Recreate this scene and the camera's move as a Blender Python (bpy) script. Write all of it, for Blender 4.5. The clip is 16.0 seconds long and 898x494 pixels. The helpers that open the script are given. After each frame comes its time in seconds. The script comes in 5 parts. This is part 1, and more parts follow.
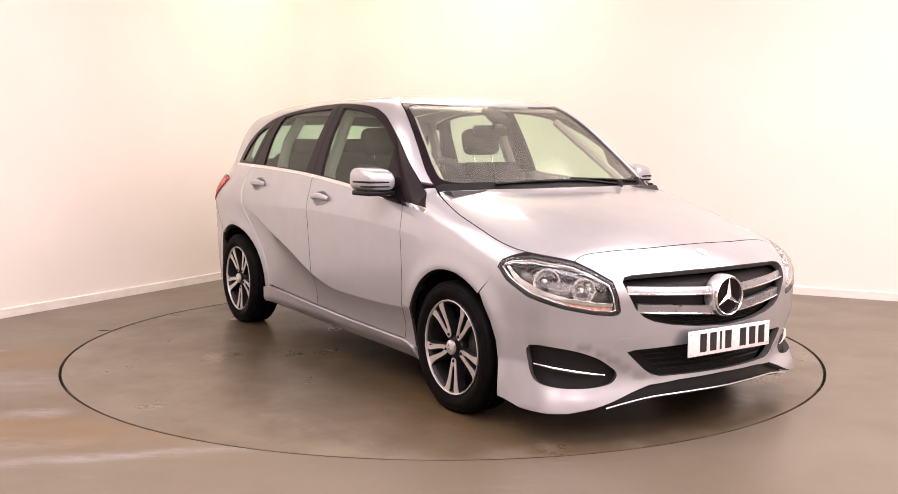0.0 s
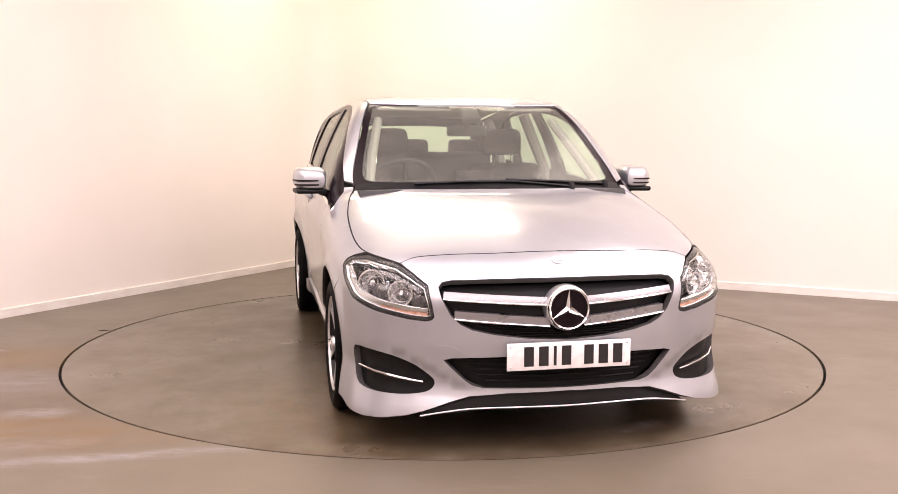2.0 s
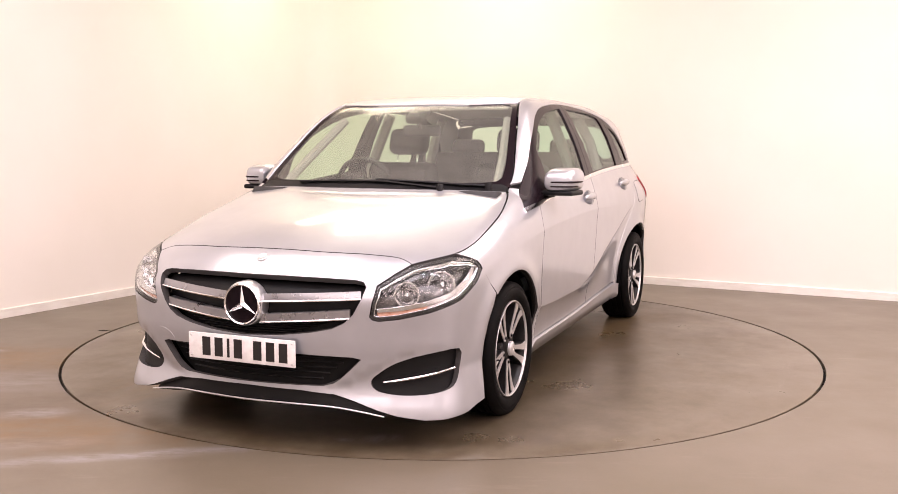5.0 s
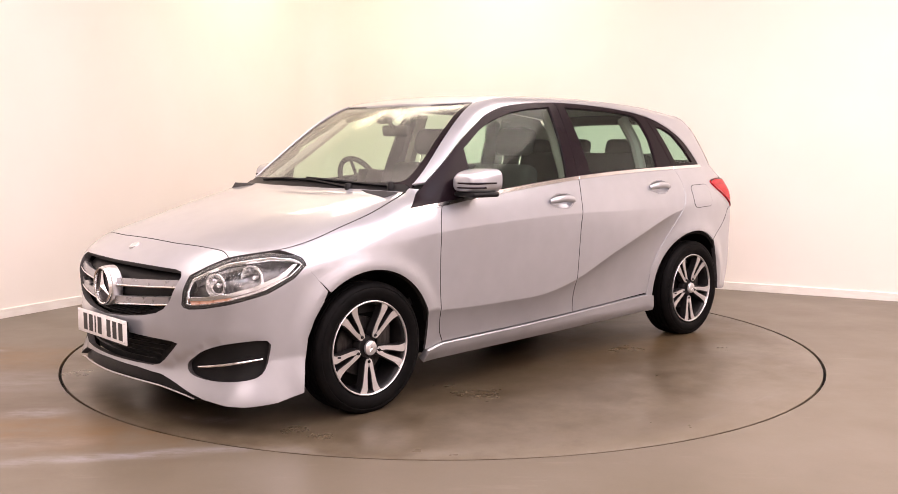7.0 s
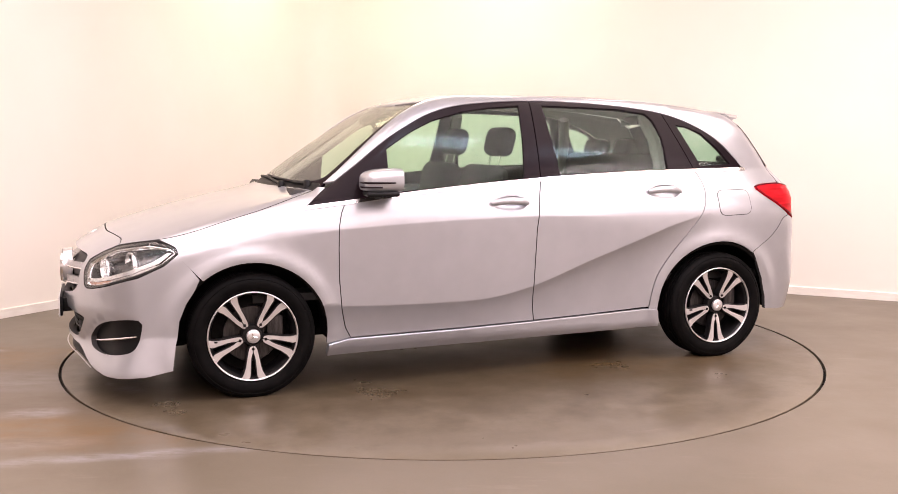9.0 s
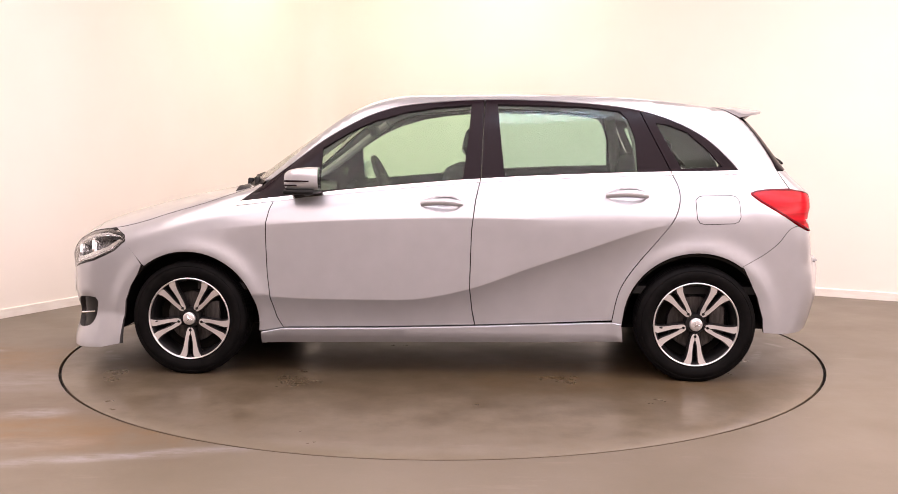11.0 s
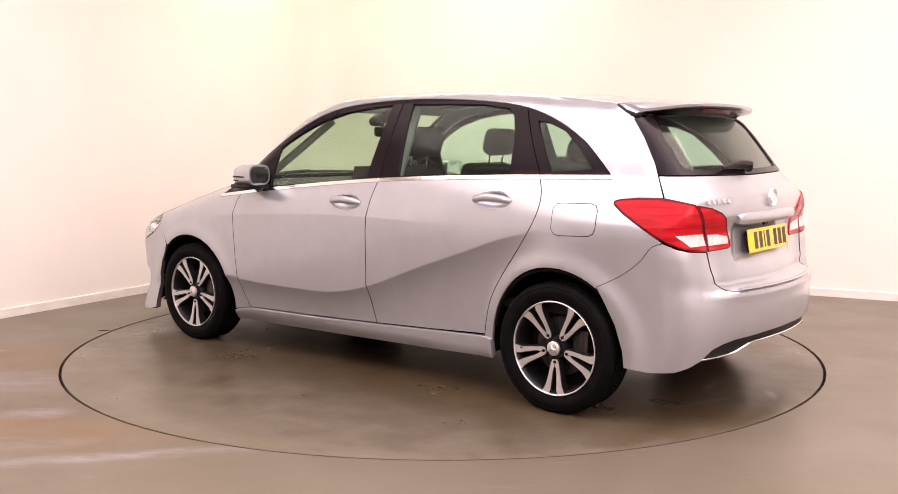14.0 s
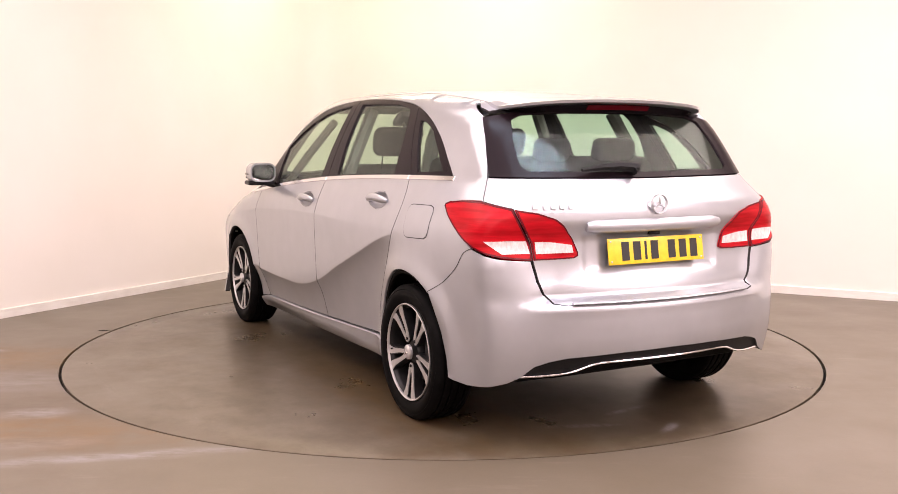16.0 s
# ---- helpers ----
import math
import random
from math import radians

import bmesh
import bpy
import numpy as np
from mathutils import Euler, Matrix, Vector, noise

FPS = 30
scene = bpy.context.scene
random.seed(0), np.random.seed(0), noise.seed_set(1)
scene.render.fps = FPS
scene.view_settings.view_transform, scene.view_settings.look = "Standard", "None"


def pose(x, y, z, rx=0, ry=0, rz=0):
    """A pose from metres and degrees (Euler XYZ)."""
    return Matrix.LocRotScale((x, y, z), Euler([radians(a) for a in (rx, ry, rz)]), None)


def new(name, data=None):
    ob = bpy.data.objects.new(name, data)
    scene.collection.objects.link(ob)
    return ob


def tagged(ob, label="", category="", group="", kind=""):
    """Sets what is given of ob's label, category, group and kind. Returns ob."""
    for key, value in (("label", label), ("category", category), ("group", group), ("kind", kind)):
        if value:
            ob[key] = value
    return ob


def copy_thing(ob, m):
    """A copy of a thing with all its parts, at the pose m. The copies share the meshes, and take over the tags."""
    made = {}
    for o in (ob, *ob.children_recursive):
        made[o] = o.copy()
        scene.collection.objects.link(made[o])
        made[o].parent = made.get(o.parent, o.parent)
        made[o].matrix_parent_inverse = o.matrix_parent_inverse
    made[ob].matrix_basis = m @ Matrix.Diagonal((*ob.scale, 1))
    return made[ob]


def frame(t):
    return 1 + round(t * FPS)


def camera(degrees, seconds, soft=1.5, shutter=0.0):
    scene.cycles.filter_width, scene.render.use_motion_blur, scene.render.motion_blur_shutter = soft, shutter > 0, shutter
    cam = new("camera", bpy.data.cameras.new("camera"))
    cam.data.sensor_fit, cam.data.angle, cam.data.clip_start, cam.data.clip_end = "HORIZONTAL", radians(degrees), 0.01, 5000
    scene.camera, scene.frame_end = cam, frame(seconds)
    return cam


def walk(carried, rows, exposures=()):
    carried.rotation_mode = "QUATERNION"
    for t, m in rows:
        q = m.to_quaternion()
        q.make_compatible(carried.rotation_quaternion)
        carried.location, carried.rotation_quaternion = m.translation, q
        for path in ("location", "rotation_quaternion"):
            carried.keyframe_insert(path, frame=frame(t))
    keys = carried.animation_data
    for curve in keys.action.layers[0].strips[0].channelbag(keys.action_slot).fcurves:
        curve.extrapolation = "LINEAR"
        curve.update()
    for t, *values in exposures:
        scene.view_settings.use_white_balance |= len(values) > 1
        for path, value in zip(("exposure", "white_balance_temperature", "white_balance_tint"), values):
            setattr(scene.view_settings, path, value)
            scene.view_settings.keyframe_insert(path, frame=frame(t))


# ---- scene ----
cam = camera(50.44, 16.0, soft=0.7)
walk(cam, [(0.0, pose(0, -5.900, 1.2505, 83.75, -0.10, -0.326)), (16.0, pose(0, -5.900, 1.2505, 83.75, -0.10, -0.326))],
     exposures=[(0.0, 0.17), (16.0, 0.17)])


# ---- light ----
def make_world():
    w = bpy.data.worlds.new("studio")
    scene.world = w
    w.use_nodes = True
    bg = w.node_tree.nodes["Background"]
    bg.inputs[0].default_value = (0.9, 0.88, 0.85, 1)
    bg.inputs[1].default_value = 0.05


def area(name, m, sx, sy, watts, colour):
    d = bpy.data.lights.new(name, "AREA")
    d.shape, d.size, d.size_y, d.energy, d.color = "RECTANGLE", sx, sy, watts, colour
    ob = new(name, d)
    ob.matrix_world = m
    return ob


make_world()
area("ceiling_lamp_rear", pose(-0.2, 2.2, 3.45), 2.0, 1.1, 48, (1.000, 0.823, 0.673))
area("ceiling_lamp_corner", pose(-1.45, 2.9, 3.45, 0, 0, 30), 0.7, 0.5, 9, (1.000, 0.804, 0.560))
area("ceiling_lamp_side", pose(3.3, -0.8, 3.45, 0, 0, -27.6), 4.2, 2.4, 132, (1.000, 0.809, 0.766))
# unseen fill, added to brighten the side wall mirrored in the doors
area("fill_far_side", pose(5.4, -4.2, 3.45), 3.0, 3.0, 230, (1.000, 0.800, 0.827))
area("ceiling_lamp_left", pose(-2.7, -1.9, 3.45, 0, 0, 60.5), 4.4, 2.2, 88, (1.000, 0.795, 0.757))
area("ceiling_lamp_front", pose(0, -2.9, 3.45), 6.4, 3.6, 205, (1.000, 0.827, 0.888))
for x, y in ((-2.1, -3.0), (0.6, -2.05), (1.45, -2.2), (3.2, -2.3)):
    area("ceiling_spot", pose(x, y, 3.43), 0.8, 0.32, 9, (0.66, 0.78, 1.0))
area("ceiling_lamp_back", pose(0.2, -7.4, 3.45), 7.0, 4.4, 350, (1.000, 0.800, 0.808))


# ---- materials ----
def mat(name, colour, rough=0.5, metal=0.0, coat=0.0, spec=0.5):
    m = bpy.data.materials.new(name)
    m.use_nodes = True
    b = m.node_tree.nodes["Principled BSDF"]
    b.inputs["Base Color"].default_value = (*colour, 1)
    b.inputs["Roughness"].default_value = rough
    b.inputs["Metallic"].default_value = metal
    b.inputs["Coat Weight"].default_value = coat
    b.inputs["Coat Roughness"].default_value = 0.06
    b.inputs["Specular IOR Level"].default_value = spec
    return m


def add(m, kind, **values):
    n = m.node_tree.nodes.new(kind)
    for k, v in values.items():
        if k in n.inputs:
            n.inputs[k].default_value = v
    return n


def noise_tex(m, scale, detail=4.0, rough=0.55, stretch=None):
    n = add(m, "ShaderNodeTexNoise", Scale=scale, Detail=detail, Roughness=rough)
    co = add(m, "ShaderNodeTexCoord")
    if stretch:
        mp = add(m, "ShaderNodeMapping", Scale=stretch)
        m.node_tree.links.new(co.outputs["Object"], mp.inputs[0])
        m.node_tree.links.new(mp.outputs[0], n.inputs["Vector"])
    else:
        m.node_tree.links.new(co.outputs["Object"], n.inputs["Vector"])
    return n


def ramp(m, source, stops):
    r = m.node_tree.nodes.new("ShaderNodeValToRGB")
    m.node_tree.links.new(source, r.inputs[0])
    e = r.color_ramp.elements
    while len(e) < len(stops):
        e.new(0.5)
    for el, (p, c) in zip(e, stops):
        el.position, el.color = p, (*c, 1) if len(c) == 3 else c
    return r


def vary(m, scale, a, b, lo=0.35, hi=0.65, target="Base Color", detail=4.0, stretch=None):
    """Lets an input run between two values with a noise."""
    n = noise_tex(m, scale, detail, 0.55, stretch)
    if not isinstance(a, tuple):
        a, b = (a,) * 3, (b,) * 3
    r = ramp(m, n.outputs[0], [(lo, a), (hi, b)])
    m.node_tree.links.new(r.outputs[0], m.node_tree.nodes["Principled BSDF"].inputs[target])
    return r


def bumpy(m, scale, strength, distance=0.002, detail=4.0):
    n = noise_tex(m, scale, detail)
    b = add(m, "ShaderNodeBump", Strength=strength, Distance=distance)
    m.node_tree.links.new(n.outputs[0], b.inputs["Height"])
    m.node_tree.links.new(b.outputs[0], m.node_tree.nodes["Principled BSDF"].inputs["Normal"])


def mix_rgb(m, fac, a, b):
    n = m.node_tree.nodes.new("ShaderNodeMix")
    n.data_type = "RGBA"
    for k, v in ((0, fac), (6, a), (7, b)):
        if isinstance(v, (int, float, tuple)):
            n.inputs[k].default_value = v if isinstance(v, (int, float)) else (*v, 1)
        else:
            m.node_tree.links.new(v, n.inputs[k])
    return n.outputs[2]


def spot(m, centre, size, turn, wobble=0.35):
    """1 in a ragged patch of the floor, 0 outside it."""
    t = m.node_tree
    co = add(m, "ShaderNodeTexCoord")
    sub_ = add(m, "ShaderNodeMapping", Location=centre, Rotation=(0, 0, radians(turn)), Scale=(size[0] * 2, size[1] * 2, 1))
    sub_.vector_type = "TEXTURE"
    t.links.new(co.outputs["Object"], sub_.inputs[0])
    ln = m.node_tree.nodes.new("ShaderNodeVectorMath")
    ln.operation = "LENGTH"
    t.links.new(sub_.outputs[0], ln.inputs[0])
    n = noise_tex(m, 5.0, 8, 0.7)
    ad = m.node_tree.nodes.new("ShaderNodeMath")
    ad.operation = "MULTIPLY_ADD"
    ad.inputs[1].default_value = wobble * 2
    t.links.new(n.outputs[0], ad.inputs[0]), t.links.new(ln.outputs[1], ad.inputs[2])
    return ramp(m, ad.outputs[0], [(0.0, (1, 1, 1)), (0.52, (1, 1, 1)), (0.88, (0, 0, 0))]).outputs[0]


def make_floor_mat(name, seed, wet, patches):
    """Trowelled resin floor, brown grey, with dried water stains, pale scuffs, a dull sheen and any shade painted by
    patches.
    """
    m = mat(name, (0.18, 0.15, 0.12), 0.4)
    tree, b = m.node_tree, m.node_tree.nodes["Principled BSDF"]
    big = noise_tex(m, 0.8 + seed, 5, 0.55, (1, 1.5, 1))
    col = ramp(m, big.outputs[0], [(0.3, (0.116, 0.095, 0.064)), (0.7, (0.142, 0.119, 0.088))]).outputs[0]
    fine = noise_tex(m, 70, 5, 0.7)
    grain = ramp(m, fine.outputs[0], [(0.3, (0.96, 0.96, 0.96)), (0.7, (1.03, 1.03, 1.03))]).outputs[0]
    mul = m.node_tree.nodes.new("ShaderNodeMix")
    mul.data_type, mul.blend_type = "RGBA", "MULTIPLY"
    mul.inputs[0].default_value = 1.0
    tree.links.new(col, mul.inputs[6]), tree.links.new(grain, mul.inputs[7])
    scuff = noise_tex(m, 3.2, 9, 0.7, (0.5, 2.4, 1))
    sf = ramp(m, scuff.outputs[0], [(0.58, (0, 0, 0)), (0.74, (0.35, 0.35, 0.35))]).outputs[0]
    col = mix_rgb(m, sf, mul.outputs[2], (0.25, 0.215, 0.185))
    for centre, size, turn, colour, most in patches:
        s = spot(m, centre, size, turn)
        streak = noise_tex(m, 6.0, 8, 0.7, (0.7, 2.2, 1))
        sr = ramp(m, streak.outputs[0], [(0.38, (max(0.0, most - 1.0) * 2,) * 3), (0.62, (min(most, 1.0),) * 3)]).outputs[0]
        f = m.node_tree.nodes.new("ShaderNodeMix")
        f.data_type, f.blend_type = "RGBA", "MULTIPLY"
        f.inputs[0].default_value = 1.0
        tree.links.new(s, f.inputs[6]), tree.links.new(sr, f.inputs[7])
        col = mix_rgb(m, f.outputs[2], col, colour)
    tree.links.new(col, b.inputs["Base Color"])
    r = noise_tex(m, 1.6, 6, 0.6)
    rr = ramp(m, r.outputs[0], [(0.25, (wet, wet, wet)), (0.75, (0.44, 0.44, 0.44))]).outputs[0]
    tree.links.new(rr, b.inputs["Roughness"])
    bumpy(m, 14, 0.03, 0.002, 2.0)
    return m


def make_glass(name, tint, haze=0.0, gloss=0.1, facing=0.016):
    """A thin pane: tinted see-through with a Fresnel mirror and a painted pale haze."""
    m = bpy.data.materials.new(name)
    m.use_nodes = True
    t = m.node_tree
    t.nodes.remove(t.nodes["Principled BSDF"])
    tr, gl, mx, lw = (t.nodes.new(k) for k in ("ShaderNodeBsdfTransparent", "ShaderNodeBsdfGlossy", "ShaderNodeMixShader", "ShaderNodeLayerWeight"))
    po, ma = t.nodes.new("ShaderNodeMath"), t.nodes.new("ShaderNodeMath")
    po.operation, ma.operation = "POWER", "MULTIPLY_ADD"
    lw.inputs[0].default_value, po.inputs[1].default_value, ma.inputs[1].default_value, ma.inputs[2].default_value = 0.5, 5.0, 0.75, facing
    t.links.new(lw.outputs["Facing"], po.inputs[0]), t.links.new(po.outputs[0], ma.inputs[0])
    tr.inputs[0].default_value = (*tint, 1)
    gl.inputs["Roughness"].default_value = gloss
    t.links.new(ma.outputs[0], mx.inputs[0])
    t.links.new(tr.outputs[0], mx.inputs[1]), t.links.new(gl.outputs[0], mx.inputs[2])
    # pale diffuse haze painted over the pane, lifting the dark behind it
    df, m2 = t.nodes.new("ShaderNodeBsdfDiffuse"), t.nodes.new("ShaderNodeMixShader")
    df.inputs[0].default_value = (0.75, 0.72, 0.66, 1)
    n = noise_tex(m, 9.0, 6, 0.65)
    r = ramp(m, n.outputs[0], [(0.3, (haze * 0.7,) * 3), (0.7, (haze * 1.3,) * 3)])
    t.links.new(r.outputs[0], m2.inputs[0])
    t.links.new(mx.outputs[0], m2.inputs[1]), t.links.new(df.outputs[0], m2.inputs[2])
    t.links.new(m2.outputs[0], t.nodes["Material Output"].inputs[0])
    return m


def make_paint():
    """Silver metallic paint: fine flake under a clear coat."""
    m = mat("silver_paint", (0.60, 0.595, 0.60), 0.3, 0.64, 0.8)
    m.node_tree.nodes["Principled BSDF"].inputs["Coat Roughness"].default_value = 0.07
    vary(m, 7, (0.412, 0.424, 0.452), (0.440, 0.453, 0.483), 0.3, 0.7, detail=2)
    n = noise_tex(m, 2.5, 4)
    r = ramp(m, n.outputs[0], [(0.3, (0.29,) * 3), (0.7, (0.32,) * 3)])
    m.node_tree.links.new(r.outputs[0], m.node_tree.nodes["Principled BSDF"].inputs["Roughness"])
    return m


PAINT = make_paint()
M_WALL = mat("wall_paint", (0.82, 0.78, 0.72), 0.75)
vary(M_WALL, 0.8, (0.80, 0.765, 0.705), (0.84, 0.80, 0.75))
bumpy(M_WALL, 90, 0.08, 0.001)
M_SKIRT = mat("skirting_gloss", (0.8, 0.775, 0.73), 0.35)
vary(M_SKIRT, 6, (0.74, 0.71, 0.66), (0.83, 0.81, 0.77), stretch=(1, 1, 4))
M_DARKWALL = mat("pale_wall_paint", (0.80, 0.77, 0.74), 0.8)
vary(M_DARKWALL, 1.1, (0.78, 0.75, 0.72), (0.82, 0.79, 0.76))
M_CEIL = mat("ceiling_tile", (0.7, 0.68, 0.65), 0.9)
vary(M_CEIL, 3, (0.78, 0.76, 0.73), (0.84, 0.82, 0.80))
# damp floor colour, darkened further to paint the shade under the car
WET_SHADE = (0.046, 0.034, 0.020)
RUST, PALE, DAMP = (0.140, 0.083, 0.030), (0.235, 0.22, 0.218), (0.070, 0.052, 0.036)
M_FLOOR = make_floor_mat("resin_floor", 0.0, 0.30, [
    ((-2.1, -1.2, 0), (1.5, 1.4, 1), 0, (0.105, 0.076, 0.050), 1.2), ((-2.5, -0.42, 0), (0.85, 0.36, 1), -10, RUST, 1.15), ((-1.85, -1.85, 0), (0.85, 0.30, 1), -8, RUST, 1.15),
    ((-2.35, -1.0, 0), (0.8, 0.30, 1), 5, PALE, 0.5), ((-1.9, -1.58, 0), (0.22, 0.10, 1), 10, PALE, 0.9), ((-1.35, -2.2, 0), (0.95, 0.07, 1), 12, PALE, 0.9),
    ((-1.9, -2.05, 0), (0.5, 0.12, 1), 8, PALE, 0.5), ((-2.7, -0.25, 0), (0.12, 0.05, 1), 0, PALE, 0.9), ((1.2, 2.45, 0), (0.6, 0.3, 1), -25, DAMP, 0.3)])
# first two patches: wet floor plus the car's shade put into the colour
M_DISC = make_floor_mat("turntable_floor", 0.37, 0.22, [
    ((0.0, 0.0, 0), (3.9, 2.3, 1), 0, (0.084, 0.062, 0.034), 1.4), ((-0.1, 0.0, 0), (3.2, 1.75, 1), 0, WET_SHADE, 1.45),
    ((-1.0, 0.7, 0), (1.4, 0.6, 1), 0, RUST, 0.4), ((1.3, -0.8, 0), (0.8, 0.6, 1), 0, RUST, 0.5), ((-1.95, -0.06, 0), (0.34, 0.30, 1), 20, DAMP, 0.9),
    ((-1.86, 0.28, 0), (0.03, 0.20, 1), -20, PALE, 0.8), ((-1.75, -0.05, 0), (0.03, 0.16, 1), 10, PALE, 0.7), ((-2.06, -0.05, 0), (0.03, 0.10, 1), 30, PALE, 0.7),
    ((-1.91, 0.58, 0), (0.02, 0.06, 1), -10, (0.06, 0.035, 0.03), 0.9), ((1.91, 0.52, 0), (0.06, 0.12, 1), 40, PALE, 0.7), ((1.98, 0.40, 0), (0.03, 0.06, 1), 10, PALE, 0.7)])
M_JOINT = mat("joint_black", (0.005, 0.0045, 0.004), 0.8, spec=0.1)
M_TRIM = mat("gloss_black_trim", (0.010, 0.006, 0.008), 0.2, spec=0.10)
vary(M_TRIM, 30, 0.16, 0.26, target="Roughness")
M_PLASTIC = mat("black_plastic", (0.005, 0.005, 0.0055), 0.45, spec=0.22)
bumpy(M_PLASTIC, 700, 0.25, 0.0006)
M_UNDER = mat("underbody_black", (0.01, 0.01, 0.01), 0.8, spec=0.1)
vary(M_UNDER, 8, (0.003, 0.003, 0.003), (0.008, 0.007, 0.006))
M_SEAM = mat("seam_grey", (0.05, 0.048, 0.048), 0.7, spec=0.1)
M_RUBBER = mat("tyre_rubber", (0.003, 0.003, 0.003), 0.6, spec=0.06)
bumpy(M_RUBBER, 260, 0.3, 0.001)
vary(M_RUBBER, 14, (0.0022, 0.0022, 0.0022), (0.005, 0.0045, 0.0045))
M_CHROME = mat("chrome", (0.88, 0.88, 0.89), 0.10, 1.0)
vary(M_CHROME, 40, 0.06, 0.16, target="Roughness")
M_SATIN = mat("satin_silver", (0.66, 0.66, 0.67), 0.3, 0.85, 0.5)
vary(M_SATIN, 30, 0.28, 0.33, target="Roughness")
M_SLAT = mat("slat_silver", (0.34, 0.34, 0.355), 0.3, 0.8, 0.3)
vary(M_SLAT, 25, 0.26, 0.34, target="Roughness")
M_ALLOY = mat("machined_alloy", (0.66, 0.65, 0.65), 0.34, 0.85, 0.2)
M_ALLOYDARK = mat("dark_alloy", (0.01, 0.01, 0.011), 0.4, 0.0, spec=0.25)
vary(M_ALLOYDARK, 20, (0.006, 0.006, 0.0065), (0.013, 0.012, 0.012))
M_DISCSTEEL = mat("brake_steel", (0.15, 0.14, 0.135), 0.45, 0.8)
vary(M_DISCSTEEL, 90, (0.03, 0.028, 0.027), (0.07, 0.064, 0.062), stretch=(1, 1, 0.2))
M_RED = mat("red_lens", (0.42, 0.004, 0.008), 0.22, 0, 0.0, 0.16)
vary(M_RED, 9, (0.30, 0.002, 0.006), (0.50, 0.006, 0.014), stretch=(0.6, 0.6, 7))
M_DARKRED = mat("dark_red_lens", (0.10, 0.003, 0.008), 0.15, 0, 0.0, 0.2)
M_WHITELENS = mat("clear_lens_block", (0.72, 0.70, 0.70), 0.2, 0.25, 1.0)
vary(M_WHITELENS, 45, (0.55, 0.50, 0.50), (0.78, 0.74, 0.74), stretch=(1.5, 1.5, 0.8))
M_AMBER = mat("amber_lens", (0.55, 0.27, 0.17), 0.25, 0, 1.0)
vary(M_AMBER, 60, (0.45, 0.2, 0.12), (0.68, 0.42, 0.32))
M_REFLECT = mat("lamp_reflector", (0.86, 0.86, 0.88), 0.12, 1.0)
vary(M_REFLECT, 25, 0.06, 0.22, target="Roughness")
M_BOWL = mat("bowl_chrome", (0.80, 0.79, 0.79), 0.22, 0.9)
vary(M_BOWL, 60, 0.12, 0.32, target="Roughness")
M_LAMPDARK = mat("lamp_housing", (0.03, 0.028, 0.027), 0.4, 0.0)
vary(M_LAMPDARK, 30, (0.012, 0.011, 0.0105), (0.028, 0.026, 0.025))
M_LAMPBACK = mat("lamp_inner_grey", (0.45, 0.44, 0.44), 0.25, 0.7)
vary(M_LAMPBACK, 22, (0.06, 0.057, 0.056), (0.24, 0.23, 0.23))
M_CABIN = mat("cabin_plastic", (0.035, 0.034, 0.034), 0.6)
bumpy(M_CABIN, 500, 0.3, 0.0008)
vary(M_CABIN, 5, (0.016, 0.015, 0.015), (0.026, 0.025, 0.024))
M_CLOTH = mat("seat_cloth", (0.03, 0.029, 0.030), 0.9)
vary(M_CLOTH, 90, (0.012, 0.0115, 0.012), (0.020, 0.019, 0.019), detail=2)
M_LINING = mat("roof_lining", (0.33, 0.31, 0.29), 0.95)
vary(M_LINING, 200, (0.29, 0.27, 0.25), (0.36, 0.34, 0.32))
M_PLATEW = mat("white_plate", (0.80, 0.79, 0.78), 0.35, 0, 0.4)
vary(M_PLATEW, 35, (0.74, 0.72, 0.71), (0.84, 0.83, 0.82))
M_PLATEY = mat("yellow_plate", (0.82, 0.56, 0.015), 0.35, 0, 0.4)
vary(M_PLATEY, 30, (0.76, 0.50, 0.012), (0.86, 0.60, 0.02))
M_INK = mat("plate_black", (0.015, 0.013, 0.013), 0.4)
M_GLASS = make_glass("side_glass", (0.84, 0.945, 0.865), 0.005, 0.05)
M_SCREEN = make_glass("screen_glass", (0.90, 0.95, 0.885), 0.05, 0.16)
M_TINT = make_glass("tinted_glass", (0.80, 0.905, 0.845), 0.006, 0.06)
M_LENS = make_glass("clear_lens", (0.96, 0.97, 0.97), 0.002, 0.03, 0.012)


# ---- mesh helpers ----
def link(name, data, parent=None, label=""):
    ob = new(name, data)
    if parent is not None:
        ob.parent = parent
    if label:
        ob["label"] = label
    return ob


def part(name, bm, material, parent=None, label="", smooth=True):
    me = bpy.data.meshes.new(name)
    bm.normal_update()
    bm.to_mesh(me)
    bm.free()
    for m in material if isinstance(material, (list, tuple)) else [material]:
        me.materials.append(m)
    if smooth:
        me.shade_smooth()
        me.set_sharp_from_angle(angle=radians(38))
    return link(name, me, parent, label)


def box(sx, sy, sz, m=None, bevel=0.0, seg=2, bm=None):
    b = bm or bmesh.new()
    r = bmesh.ops.create_cube(b, size=1.0, matrix=(m or Matrix()) @ Matrix.Diagonal((sx, sy, sz, 1)))
    if bevel:
        es = list({e for v in r["verts"] for e in v.link_edges})
        bmesh.ops.bevel(b, geom=es, offset=bevel, segments=seg, affect="EDGES", profile=0.5)
    return b


